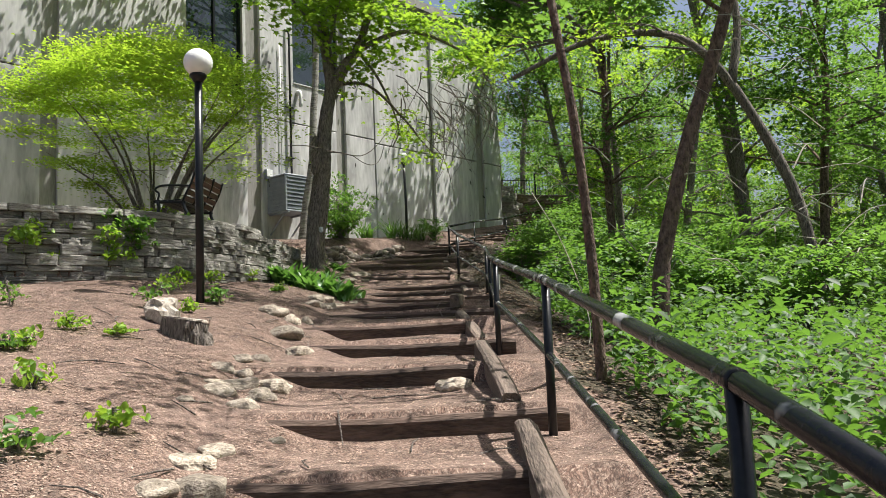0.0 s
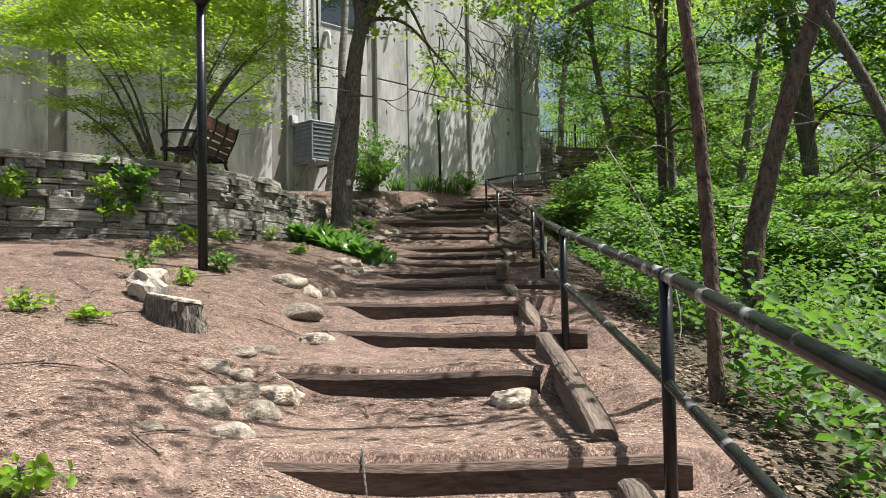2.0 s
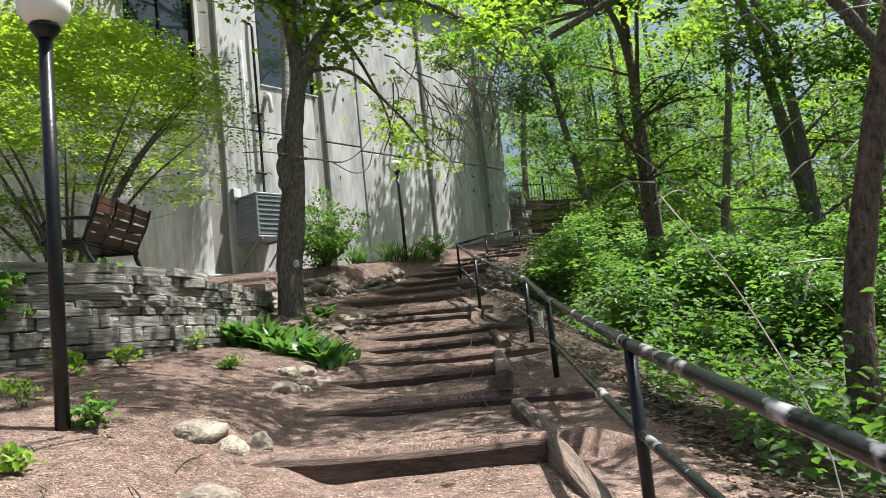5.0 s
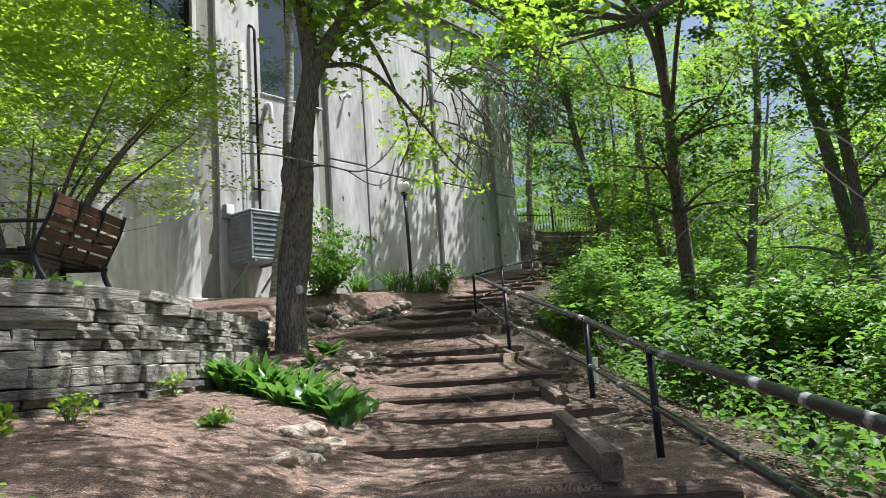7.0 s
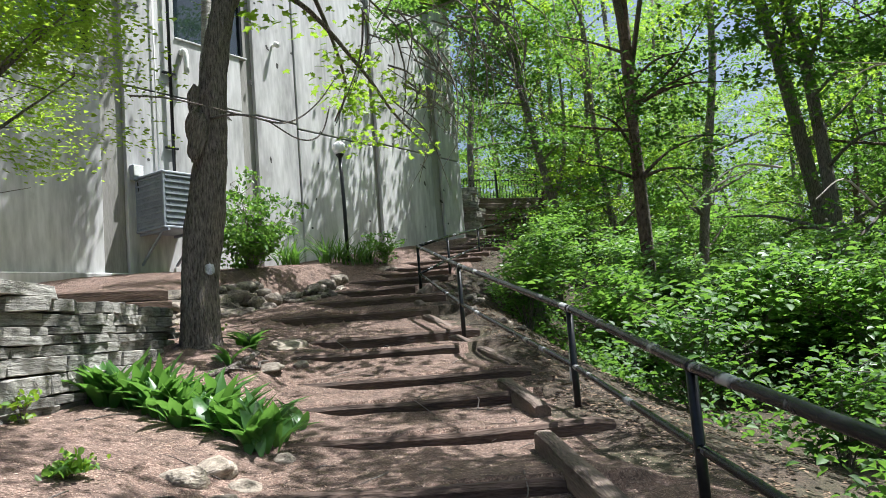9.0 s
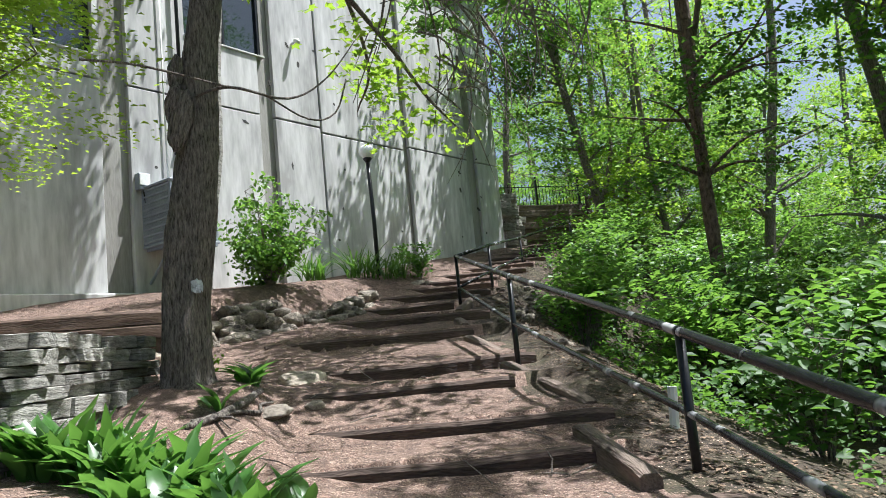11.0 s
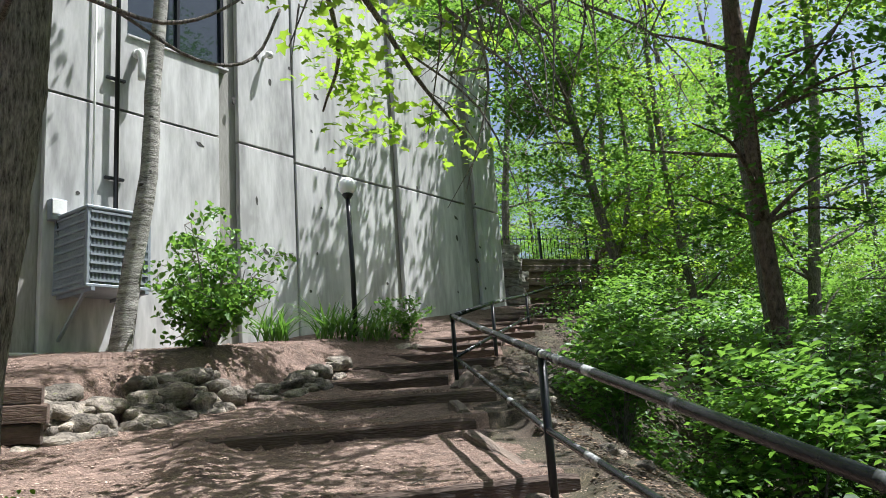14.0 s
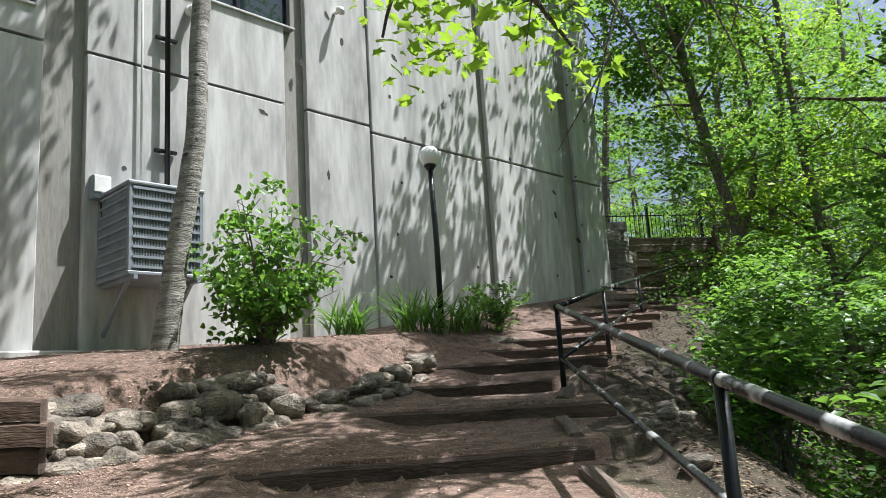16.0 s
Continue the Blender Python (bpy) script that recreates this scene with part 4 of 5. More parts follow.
def tree(name, base, way, r0, bark, leaf, leaves, crown_from, label, spread=1.6, limbs=9, leaf_size=0.11, cluster=0.5, sides=10, seed=1, r1=0.25, per=60, extra=(), up=0.62, ridge=0.0, shape=SIMPLE):
    """way: trunk offsets from base; extra: limb paths; leaves: number of leaves on the crown."""
    rnd = random.Random(seed)
    g = np.random.default_rng(seed)
    t = empty(name, base)
    tagged(t, label, "tree")
    pts = curve_pts([(0, 0, -0.3)] + list(way), 5)
    n = len(pts)
    rad = [r0 * (1.35 if i == 0 else 1.12 if i < 3 else 1.0) * (1 - (1 - r1) * i / (n - 1)) for i in range(n)]
    bm = tube(bmesh.new(), pts, rad, sides, wobble=0.12, seed=seed)
    if ridge:
        for v in bm.verts:
            ax = min(pts, key=lambda q: abs(q.z - v.co.z))
            rel = Vector((v.co.x - ax.x, v.co.y - ax.y))
            th = math.atan2(rel.y, rel.x)
            k = ridge * (abs(noise.noise(Vector((math.cos(th) * 9, math.sin(th) * 9, v.co.z * 1.6)))) - 0.2) + ridge * 1.6 * noise.noise(Vector((math.cos(th) * 1.5, math.sin(th) * 1.5, v.co.z * 0.9 + 3)))
            v.co.x += rel.x * k
            v.co.y += rel.y * k
    tips = []
    for path, ra, *leafless in extra:
        q = curve_pts(path, 5)
        tube(bm, q, [ra * (1 - 0.75 * i / (len(q) - 1)) for i in range(len(q))], 7, seed=seed)
        tips += [] if leafless else [q[i] for i in range(len(q) // 3, len(q))]
    for k in range(limbs):
        f = rnd.uniform(crown_from, 0.98)
        i = min(int(f * (n - 1)), n - 2)
        a = rnd.uniform(0, 2 * math.pi)
        ln = spread * rnd.uniform(0.6, 1.15) * (1.15 - 0.5 * f)
        p = pts[i]
        d = Vector((math.cos(a), math.sin(a), rnd.uniform(0.1, 0.7)))
        q = curve_pts([p, p + d * ln * 0.5 + Vector((0, 0, 0.1)), p + d * ln + Vector((rnd.uniform(-0.3, 0.3), rnd.uniform(-0.3, 0.3), rnd.uniform(-0.2, 0.3)))], 4)
        tube(bm, q, [max(rad[i] * 0.4 * (1 - 0.8 * j / (len(q) - 1)), 0.006) for j in range(len(q))], 5, seed=k)
        tips += q[3:]
        for h in range(2):
            m = q[rnd.randrange(3, len(q))]
            e = m + Vector((rnd.uniform(-1, 1), rnd.uniform(-1, 1), rnd.uniform(-0.4, 0.5))) * ln * 0.45
            tube(bm, [m, (m + e) / 2 + Vector((0, 0, 0.05)), e], [0.014, 0.01, 0.005], 4, seed=h)
            tips += [(m + e) / 2, e]
    part("trunk", bm, bark, t, "", True)
    if leaves:
        tips = np.array([tuple(v) for v in tips])
        pick = tips[g.integers(0, len(tips), max(1, leaves // per))] + g.normal(size=(max(1, leaves // per), 3)) * cluster * 0.8
        c = np.repeat(pick, per, 0) + g.normal(size=(len(pick) * per, 3)) * cluster * np.array([0.62, 0.62, 0.15])
        ob = new("crown", leaf_mesh("crown", c, leaf_size, leaf, g, up, shape=shape))
        ob.parent = t
    return t


# the big tree beside the steps
MAPLE = tree("maple_tree", (-2.58, 14.9, 2.92), [(0.0, 0, 0), (0.02, 0.0, 0.5), (0.12, 0.01, 1.4), (0.18, 0.02, 1.9), (0.22, 0.02, 2.4), (0.31, 0.05, 3.05), (0.40, 0.08, 3.6), (0.30, 0.1, 4.4), (0.2, 0.15, 5.6), (0.15, 0.3, 7.5), (0.3, 0.3, 9.5)], 0.212, BARK, LEAF_LIME, 9800, 0.68,
     "grey-barked forked tree with limbs arching over the stairs", 2.4, 8, 0.125, 0.40, 48, 21, 0.35, 26, ridge=0.16, shape=LOBED,
     extra=[([(0.38, 0.08, 3.45), (0.70, 0.1, 4.0), (1.0, 0.2, 4.5), (1.3, 0.3, 5.6), (1.6, 0.5, 7.5)], 0.14),
            ([(0.85, 0.15, 4.25), (1.4, 0.3, 4.6), (2.1, 0.6, 4.85), (3.0, 1.0, 4.6), (3.7, 1.3, 4.0)], 0.07),
            ([(0.43, 0.1, 3.6), (1.1, 0.7, 3.75), (1.8, 1.5, 3.2), (2.2, 2.0, 2.75), (2.6, 2.6, 2.5)], 0.04, 1),
            ([(0.9, 0.2, 4.4), (1.3, 1.2, 4.0), (1.6, 2.4, 3.3), (1.4, 3.2, 3.0)], 0.04, 1),
            # two unseen high limbs, added to shade the ground before the tree
            ([(0.2, 0.15, 5.6), (1.2, -1.6, 7.0), (2.2, -3.4, 7.6), (2.8, -5.0, 7.9)], 0.06),
            ([(0.2, 0.2, 6.0), (0.3, -2.0, 7.2), (0.9, -4.0, 8.0), (1.2, -5.6, 8.2)], 0.06)])
sp = []
for q, m in ((curve_pts([(1.1, 0.7, 3.75), (1.8, 1.5, 3.2), (2.2, 2.0, 2.75), (2.6, 2.6, 2.5)], 4), 16), (curve_pts([(1.3, 1.2, 4.0), (1.6, 2.4, 3.3), (1.4, 3.2, 3.0)], 4), 12), (curve_pts([(1.4, 0.3, 4.6), (2.1, 0.6, 4.85), (3.0, 1.0, 4.6), (3.7, 1.3, 4.0)], 4), 14)):
    for k in range(m):
        c = np.array(tuple(q[rng.integers(2, len(q))])) + rng.normal(size=3) * np.array([0.3, 0.3, 0.16])
        sp.append(c + rng.normal(size=(20, 3)) * np.array([0.16, 0.16, 0.07]))
spray = new("leaf_spray", leaf_mesh("leaf_spray", np.concatenate(sp), 0.105, LEAF_LIME, rng, 0.6, shape=LOBED))
spray.parent = MAPLE
bt = tube(bmesh.new(), curve_pts([(-2.45, 14.92, 5.1), (-2.0, 14.3, 4.95), (-1.6, 14.6, 4.93), (-1.3, 14.8, 5.15), (-1.0, 15.0, 5.6)], 5), [0.016 - 0.0006 * k for k in range(21)], 6)
tube(bt, curve_pts([(-1.75, 14.5, 4.93), (-1.45, 14.6, 4.75), (-1.25, 14.8, 4.85), (-1.15, 15.0, 5.2)], 4), 0.008, 5)
tube(bt, curve_pts([(-2.0, 14.3, 4.95), (-2.5, 13.9, 5.0), (-2.8, 13.6, 4.95)], 4), 0.009, 5)
tagged(mesh_ob("bare_branch", bt, BARK, True), "bare grey branch arching from the tree", "branch")
for (bx, by, bz), size in (((0.06, -0.10, 2.36), (0.11, 0.14, 0.28)), ((0.05, -0.13, 2.1), (0.13, 0.13, 0.34)), ((0.1, -0.15, 1.95), (0.16, 0.1, 0.5))):
    burl = part("burl", rock_bm(size, int(bz * 10), 0.35, 3), BARK, MAPLE, "gnarled swelling of bark", True)
    burl.matrix_basis = pose(bx, by, bz, 0, 10, 0)
# added tree, trunk hidden behind the pine, its high crown shading stairs and wall
tree("added_shade_maple", (5.5, 23.5, 1.7), [(0, 0, 0), (0, -0.1, 3), (-0.2, -0.4, 6), (-1.2, -2.4, 8.0), (-3.4, -3.4, 9.5)], 0.13, BARK, LEAF, 22000, 0.8, "added tree with hidden trunk whose high crown shades stairs and wall", 3.2, 9, 0.13, 0.36, 10, 33, 0.5, 120,
     extra=[([(-1.2, -2.4, 8.0), (-3.6, -1.9, 8.8), (-5.2, -1.1, 9.4)], 0.06), ([(-1.2, -2.4, 8.0), (-3.8, -3.9, 8.6), (-5.8, -5.1, 9.0)], 0.06), ([(-2.0, -2.9, 8.6), (-4.8, -3.3, 9.2), (-7.0, -3.1, 9.4)], 0.06), ([(-2.0, -2.9, 8.6), (-3.8, -5.9, 8.6), (-4.8, -7.9, 9.0)], 0.05), ([(-2.0, -2.9, 8.6), (-2.8, -0.9, 9.0), (-3.6, 0.9, 9.6)], 0.05), ([(-1.2, -2.4, 8.0), (-3.0, 0.1, 9.4), (-4.6, 2.9, 10.0)], 0.05), ([(-1.2, -2.4, 8.0), (-2.2, 0.9, 10.0), (-3.4, 3.7, 11.0)], 0.05), ([(-1.2, -2.4, 8.0), (-3.0, 1.6, 9.0), (-4.2, 4.0, 9.0)], 0.05), ([(-0.2, -0.4, 6.0), (-0.9, -4.0, 7.6), (-1.3, -7.6, 8.2), (-1.6, -9.0, 8.2)], 0.06), ([(-1.2, -2.4, 8.0), (-3.6, 0.6, 8.8), (-5.5, 2.5, 8.8)], 0.05)])
# unseen trees added outside the view to shade the foot of the stairs and the far wall
tree("unseen_shade_tree", (4.6, -2.0, 0.0), [(0, 0, 0), (-0.1, 0.3, 2.5), (-0.5, 1.6, 5.0), (-1.6, 3.8, 7.0), (-2.6, 5.2, 8.2)], 0.16, BARK, LEAF, 5200, 0.75, "unseen broad tree added to shade the foot of the stairs", 2.2, 8, 0.13, 0.36, 10, 34, 0.4, 90,
     extra=[([(-0.5, 1.6, 5.0), (-2.2, 4.4, 7.2), (-4.2, 5.4, 7.9)], 0.06), ([(-0.5, 1.6, 5.0), (-1.4, 4.6, 7.4), (-2.0, 6.0, 8.2)], 0.06), ([(-1.6, 3.8, 7.0), (-3.4, 4.6, 8.4), (-5.2, 4.6, 8.8)], 0.05)])
tree("unseen_shade_tree", (-12.8, 10.2, 3.4), [(0, 0, 0), (0.1, 0.4, 3.0), (0.8, 1.6, 6.0), (2.0, 2.6, 8.0), (3.4, 3.8, 8.8)], 0.18, BARK, LEAF, 7500, 0.8, "unseen broad tree added to shade the concrete building", 1.3, 6, 0.14, 0.42, 10, 35, 0.4, 120,
     extra=[([(2.0, 2.6, 8.0), (3.6, 4.6, 8.6), (5.2, 6.6, 9.0)], 0.06), ([(2.0, 2.6, 8.0), (3.2, 4.6, 7.6), (4.6, 6.3, 7.6)], 0.06), ([(0.8, 1.6, 6.0), (2.2, 3.6, 7.4), (3.2, 4.9, 7.8)], 0.06), ([(3.4, 3.8, 8.8), (5.0, 6.1, 9.8), (6.6, 8.0, 9.9)], 0.05)])
# bare twigs hanging over the stairs
tw_bm = bmesh.new()
rt = random.Random(8)
for k in range(60):
    a = Vector((rt.uniform(-0.9, 1.3), rt.uniform(14.4, 17.0), rt.uniform(5.7, 6.9)))
    d = Vector((rt.uniform(-0.5, 0.9), rt.uniform(-0.6, 0.6), rt.uniform(-1.3, -0.4))) * rt.uniform(0.6, 1.3)
    tube(tw_bm, curve_pts([a, a + d * 0.5 + Vector((0.12, 0, 0.12)), a + d], 3), [0.013, 0.012, 0.011, 0.009, 0.007, 0.005, 0.003], 4, seed=k)
    for h in range(2):
        m = a + d * rt.uniform(0.4, 0.9)
        tube(tw_bm, [m, m + Vector((rt.uniform(-0.4, 0.4), rt.uniform(-0.3, 0.3), rt.uniform(-0.4, 0.0)))], [0.006, 0.002], 3)
tw_ob = mesh_ob("dead_twigs", tw_bm, BARK)
tagged(tw_ob, "bare drooping twigs tangled above the stairs", "branches", kind="stuff")
tree("birch_tree", (-4.0, 21.2, 4.2), [(0, 0, 0), (0.12, 0.02, 1.0), (0.30, 0.05, 2.2), (0.36, 0.05, 3.6), (0.46, 0.1, 5.2), (0.55, 0.1, 10)], 0.155, BIRCH, LEAF, 10000, 0.85, "slender pale-barked leaning tree beside the concrete wall", 0.9, 2, 0.12, 0.42, 12, 22, 0.5, 100,
     # long leafy limbs added above the view to cast shade on the left wall
     extra=[([(0.5, 0.1, 6.6), (-0.8, -1.2, 7.0), (-2.0, -2.6, 7.0), (-3.4, -4.2, 7.2)], 0.05), ([(0.5, 0.1, 7.4), (-0.6, -1.6, 7.8), (-1.8, -3.2, 8.0), (-3.0, -4.8, 8.2)], 0.05), ([(0.5, 0.1, 7.0), (-1.2, -1.0, 7.6), (-2.6, -2.2, 7.8), (-4.0, -3.6, 8.0)], 0.05), ([(0.5, 0.1, 7.2), (-1.0, -1.8, 6.8), (-2.4, -3.2, 6.6), (-4.0, -5.0, 6.8)], 0.05)])
tree("young_tree", (1.13, 5.65, 0.9), [(0, 0, 0), (-0.03, 0, 1.2), (-0.10, 0, 2.2), (-0.24, 0.02, 3.4), (-0.3, 0.05, 5.2), (-0.2, 0.1, 7.5)], 0.047, BARK_RED, LEAF, 500, 0.7, "thin brown-barked sapling just beyond the handrail", 1.2, 9, 0.09, 0.4, 10, 23, 0.5)
# its high side limbs are added out of view to shade stairs and bank
tree("leaning_tree", (2.55, 9.1, 1.2), [(0, 0, 0), (0.02, 0.0, 0.6), (0.12, 0.02, 1.2), (0.52, 0.05, 2.55), (1.1, 0.1, 4.1), (1.5, 0.3, 5.6), (2.0, 0.5, 9.5)], 0.125, BARK_RED, LEAF, 10000, 0.7, "rough brown tree leaning out from the slope", 1.4, 2, 0.11, 0.42, 12, 24, 0.5, 100, extra=[([(1.5, 0.3, 5.6), (0.2, 1.2, 8.0), (-2.2, 1.6, 8.9)], 0.05), ([(1.6, 0.35, 6.5), (-0.2, 2.6, 8.6), (-2.4, 3.2, 9.2)], 0.05), ([(1.55, 0.3, 6.0), (0.2, 1.3, 8.4), (-1.8, 0.9, 9.2)], 0.05), ([(1.6, 0.35, 6.5), (0.8, 3.0, 8.4), (0.3, 5.4, 8.8)], 0.05), ([(1.55, 0.3, 6.0), (1.0, 2.2, 8.0), (-0.6, 4.4, 8.8)], 0.05)])
tree("pine_tree", (4.88, 22.0, 1.5), [(0, 0, 0), (0.02, 0, 2.0), (0.0, 0, 4.5), (0.06, 0, 7.5), (0.0, 0.1, 14)], 0.165, BARK_RED, LEAF_DEEP, 3000, 0.55, "tall reddish-barked pine in the woodland", 2.2, 16, 0.12, 0.5, 12, 25, 0.5)
tree("crooked_tree", (6.05, 12.2, 0.9), [(0, 0, 0), (-0.05, 0, 1.0), (-0.37, 0, 2.7), (-1.33, 0, 4.6), (-2.2, 0, 5.3), (-3.5, 0, 5.25), (-4.8, 0.1, 4.7)], 0.125, BARK, LEAF_LIME, 900, 0.62, "dark crooked tree arching through the woodland", 1.5, 10, 0.10, 0.4, 10, 26, 0.3, extra=[([(-1.2, 0, 4.4), (-1.0, 0.1, 5.8), (-1.5, 0.2, 7.6), (-1.2, 0.3, 9.6)], 0.08)])
tree("twin_tree", (8.3, 21.0, 0.4), [(0, 0, 0), (0.05, 0, 0.8), (0.15, 0, 1.8), (0.2, 0.1, 3.6), (0.0, 0.1, 7), (-0.5, 0, 9.0)], 0.2, BARK, LEAF, 4200, 0.6, "dark double-trunked tree in undergrowth", 3.0, 14, 0.12, 0.5, 12, 27, 0.5, extra=[([(-0.4, 0, -0.1), (-0.55, 0, 0.9), (-0.7, 0.0, 1.8), (-0.9, 0, 3.6)], 0.11)])
tree("slanting_tree", (9.25, 22.0, 0.4), [(0, 0, 0), (-0.3, 0, 2.5), (-0.6, 0, 5), (-1.0, 0, 7.7), (-1.3, 0, 9.2), (-1.9, 0, 13)], 0.2, BARK, LEAF_LIME, 5500, 0.5, "dark slanting tree deep in the woodland", 3.0, 12, 0.14, 0.55, 12, 28, 0.5)
tree("fork_tree", (5.3, 29.6, 4.0), [(0, 0, 0), (-0.2, 0, 2.0), (-0.6, 0, 4.0), (-1.0, 0, 6.5), (-1.2, 0, 10)], 0.17, BARK, LEAF, 9500, 0.45, "dark leaning tree above the upper stairs", 2.0, 14, 0.14, 0.6, 10, 29, 0.5, extra=[([(-0.25, 0, 2.4), (0.2, 0.1, 3.6), (0.4, 0.2, 5.4), (0.3, 0.2, 8)], 0.1), ([(-1.0, 0, 6.5), (-2.2, -1.6, 8.2), (-3.6, -3.2, 9.0)], 0.07), ([(-1.1, 0, 8.0), (-2.6, 0.4, 9.4), (-4.4, 0.8, 10.0)], 0.06), ([(-1.1, 0, 7.5), (-2.6, -2.4, 9.6), (-4.0, -4.6, 10.4)], 0.06)])
# lime leaves on the first: sunlight on its crown is put into the colour
tree("woodland_tree", (7.0, 29.6, 3.2), [(0, 0, 0), (-0.1, 0, 2.0), (-0.4, 0, 5.0), (-0.5, 0, 10)], 0.14, BARK, LEAF_LIME, 5000, 0.45, "dark slender tree in the woodland", 3.0, 14, 0.14, 0.6, 8, 30, 0.5)
tree("woodland_tree", (8.8, 28.0, 2.2), [(0, 0, 0), (0.12, 0, 2.0), (0.6, 0, 5.0), (1.1, 0, 8.0), (1.3, 0, 12)], 0.19, BARK, LEAF, 5000, 0.4, "dark slender tree in the woodland", 3.0, 14, 0.14, 0.6, 8, 31, 0.5)

# pale bare twigs crossing the wood
PALE_TWIG = material("pale_twig", (0.20, 0.18, 0.15), (0.46, 0.42, 0.36), 8, 0.9, 0.2, 60)
pt = bmesh.new()
for k in range(46):
    a = Vector((rt.uniform(2.2, 6.0), rt.uniform(8.8, 12.5), rt.uniform(2.2, 5.6)))
    d = Vector((rt.uniform(-1, 1), rt.uniform(-0.5, 0.5), rt.uniform(-0.5, 0.35))) * rt.uniform(0.8, 1.7)
    tube(pt, curve_pts([a, a + d * 0.5 + Vector((0, 0, 0.16)), a + d], 4), [0.010, 0.009, 0.009, 0.008, 0.007, 0.006, 0.005, 0.004, 0.003], 4, seed=k)
    m = a + d * 0.5 + Vector((0, 0, 0.16))
    tube(pt, [m, m + Vector((rt.uniform(-0.5, 0.5), rt.uniform(-0.2, 0.2), rt.uniform(-0.4, 0.2)))], [0.006, 0.002], 3)
for p in ([(2.7, 9.3, 1.9), (2.2, 9.4, 2.6), (1.6, 9.5, 3.2), (1.3, 9.5, 3.5)], [(1.15, 6.9, 0.95), (1.35, 7.2, 1.5), (1.2, 7.6, 2.3), (0.95, 7.9, 2.9)]):
    tube(pt, curve_pts(p, 5), 0.005, 5)
tagged(mesh_ob("bare_twigs", pt, PALE_TWIG), "pale leafless twigs crossing the woodland", "branches", kind="stuff")

# white blaze on the big tree
bz = bmesh.new()
ring = []
for i in range(7):
    for j in range(5):
        a = radians(-50 + (i - 3) * 4.5)
        k = 0.212 + 0.006 * math.sin(i * 2 + j)
        ring.append(bz.verts.new((math.cos(a) * k, math.sin(a) * k, (j - 2) * 0.03 * (1 - 0.12 * abs(i - 3)) + 0.01 * math.sin(i * 3))))
for i in range(6):
    for j in range(4):
        bz.faces.new((ring[i * 5 + j], ring[i * 5 + 5 + j], ring[i * 5 + 6 + j], ring[i * 5 + 1 + j]))
blaze = mesh_ob("paint_blaze", bz, material("chalky_paint", (0.12, 0.12, 0.12), (0.62, 0.66, 0.70), 9, 0.9, 0.6, 60), True)
blaze.matrix_basis = pose(-2.56, 14.9, 3.52)
tagged(blaze, "faded pale paint patch on the tree bark", "paint mark")
rb = tube(bmesh.new(), curve_pts([(-2.38, 14.05, gz(-2.38, 14.05)), (-2.2, 14.22, gz(-2.2, 14.22) + 0.03), (-2.08, 14.5, gz(-2.08, 14.5) + 0.035), (-2.05, 15.05, gz(-2.05, 15.05))], 5), 0.03, 8, wobble=0.3)
tagged(mesh_ob("tree_root", rb, BARK, True), "gnarled surface root crossing the mulch", "root")

# woodland behind, built once in four shapes
KINDS = []
for k in range(4):
    h = 11 + 2 * k
    KINDS.append(tree("woodland_tree", (60 + 8 * k, 90, 0), [(0, 0, 0), (0.1, 0.1, h * 0.25), (rng.uniform(-0.5, 0.5), 0.1, h * 0.55), (rng.uniform(-0.8, 0.8), 0, h)], 0.15 + 0.02 * k, (BARK, BARK_RED, BARK, BARK)[k], (LEAF, LEAF_DEEP, LEAF_LIME, LEAF)[k], 6000, 0.3, "leafy slender tree in dense woodland", 3.2, 22, 0.15, 0.62, 7, 40 + k, 0.35, 70))
rw = random.Random(17)
spots = []
for k in range(1200):
    if len(spots) > 66:
        break
    x, y = rw.uniform(5.5, 34), rw.uniform(3, 62)
    if x < 9 and y < 20 or (x < 8 and 19 < y < 30) or (y > 30 and x < 5.5 + (y - 30) * 0.0):
        continue
    if min([(x - a) ** 2 + (y - b) ** 2 for a, b in spots] or [99]) < (7.5 if x < 11 and y < 32 else 4.5):
        continue
    spots.append((x, y))
# the last six are unseen, added behind the camera for reflections and light
spots += [(4.5, 43.0), (0.0, 46.0), (7.5, 39.0), (4.0, 50.0), (-2.0, 50.0), (9.0, 36.0), (-14.0, -4.0), (-9.0, -9.0), (4.0, -9.0), (10.0, -3.0), (-3.0, -14.0), (15.0, -10.0)]
for k, (x, y) in enumerate(spots):
    if x < 13.5 and 2 < y < 11.5:
        continue  # the sun reaches the lower stairs
    s = rw.uniform(0.85, 1.15)
    copy_thing(KINDS[k % 4], pose(x, y, gz(x, y) - 0.1, rw.uniform(-3, 3), rw.uniform(-3, 3), rw.uniform(0, 360)) @ Matrix.Scale(s, 4))
for t in KINDS:
    t.matrix_basis = pose(rw.uniform(36, 40), rw.uniform(20, 50), -1.5, 0, 0, 0)


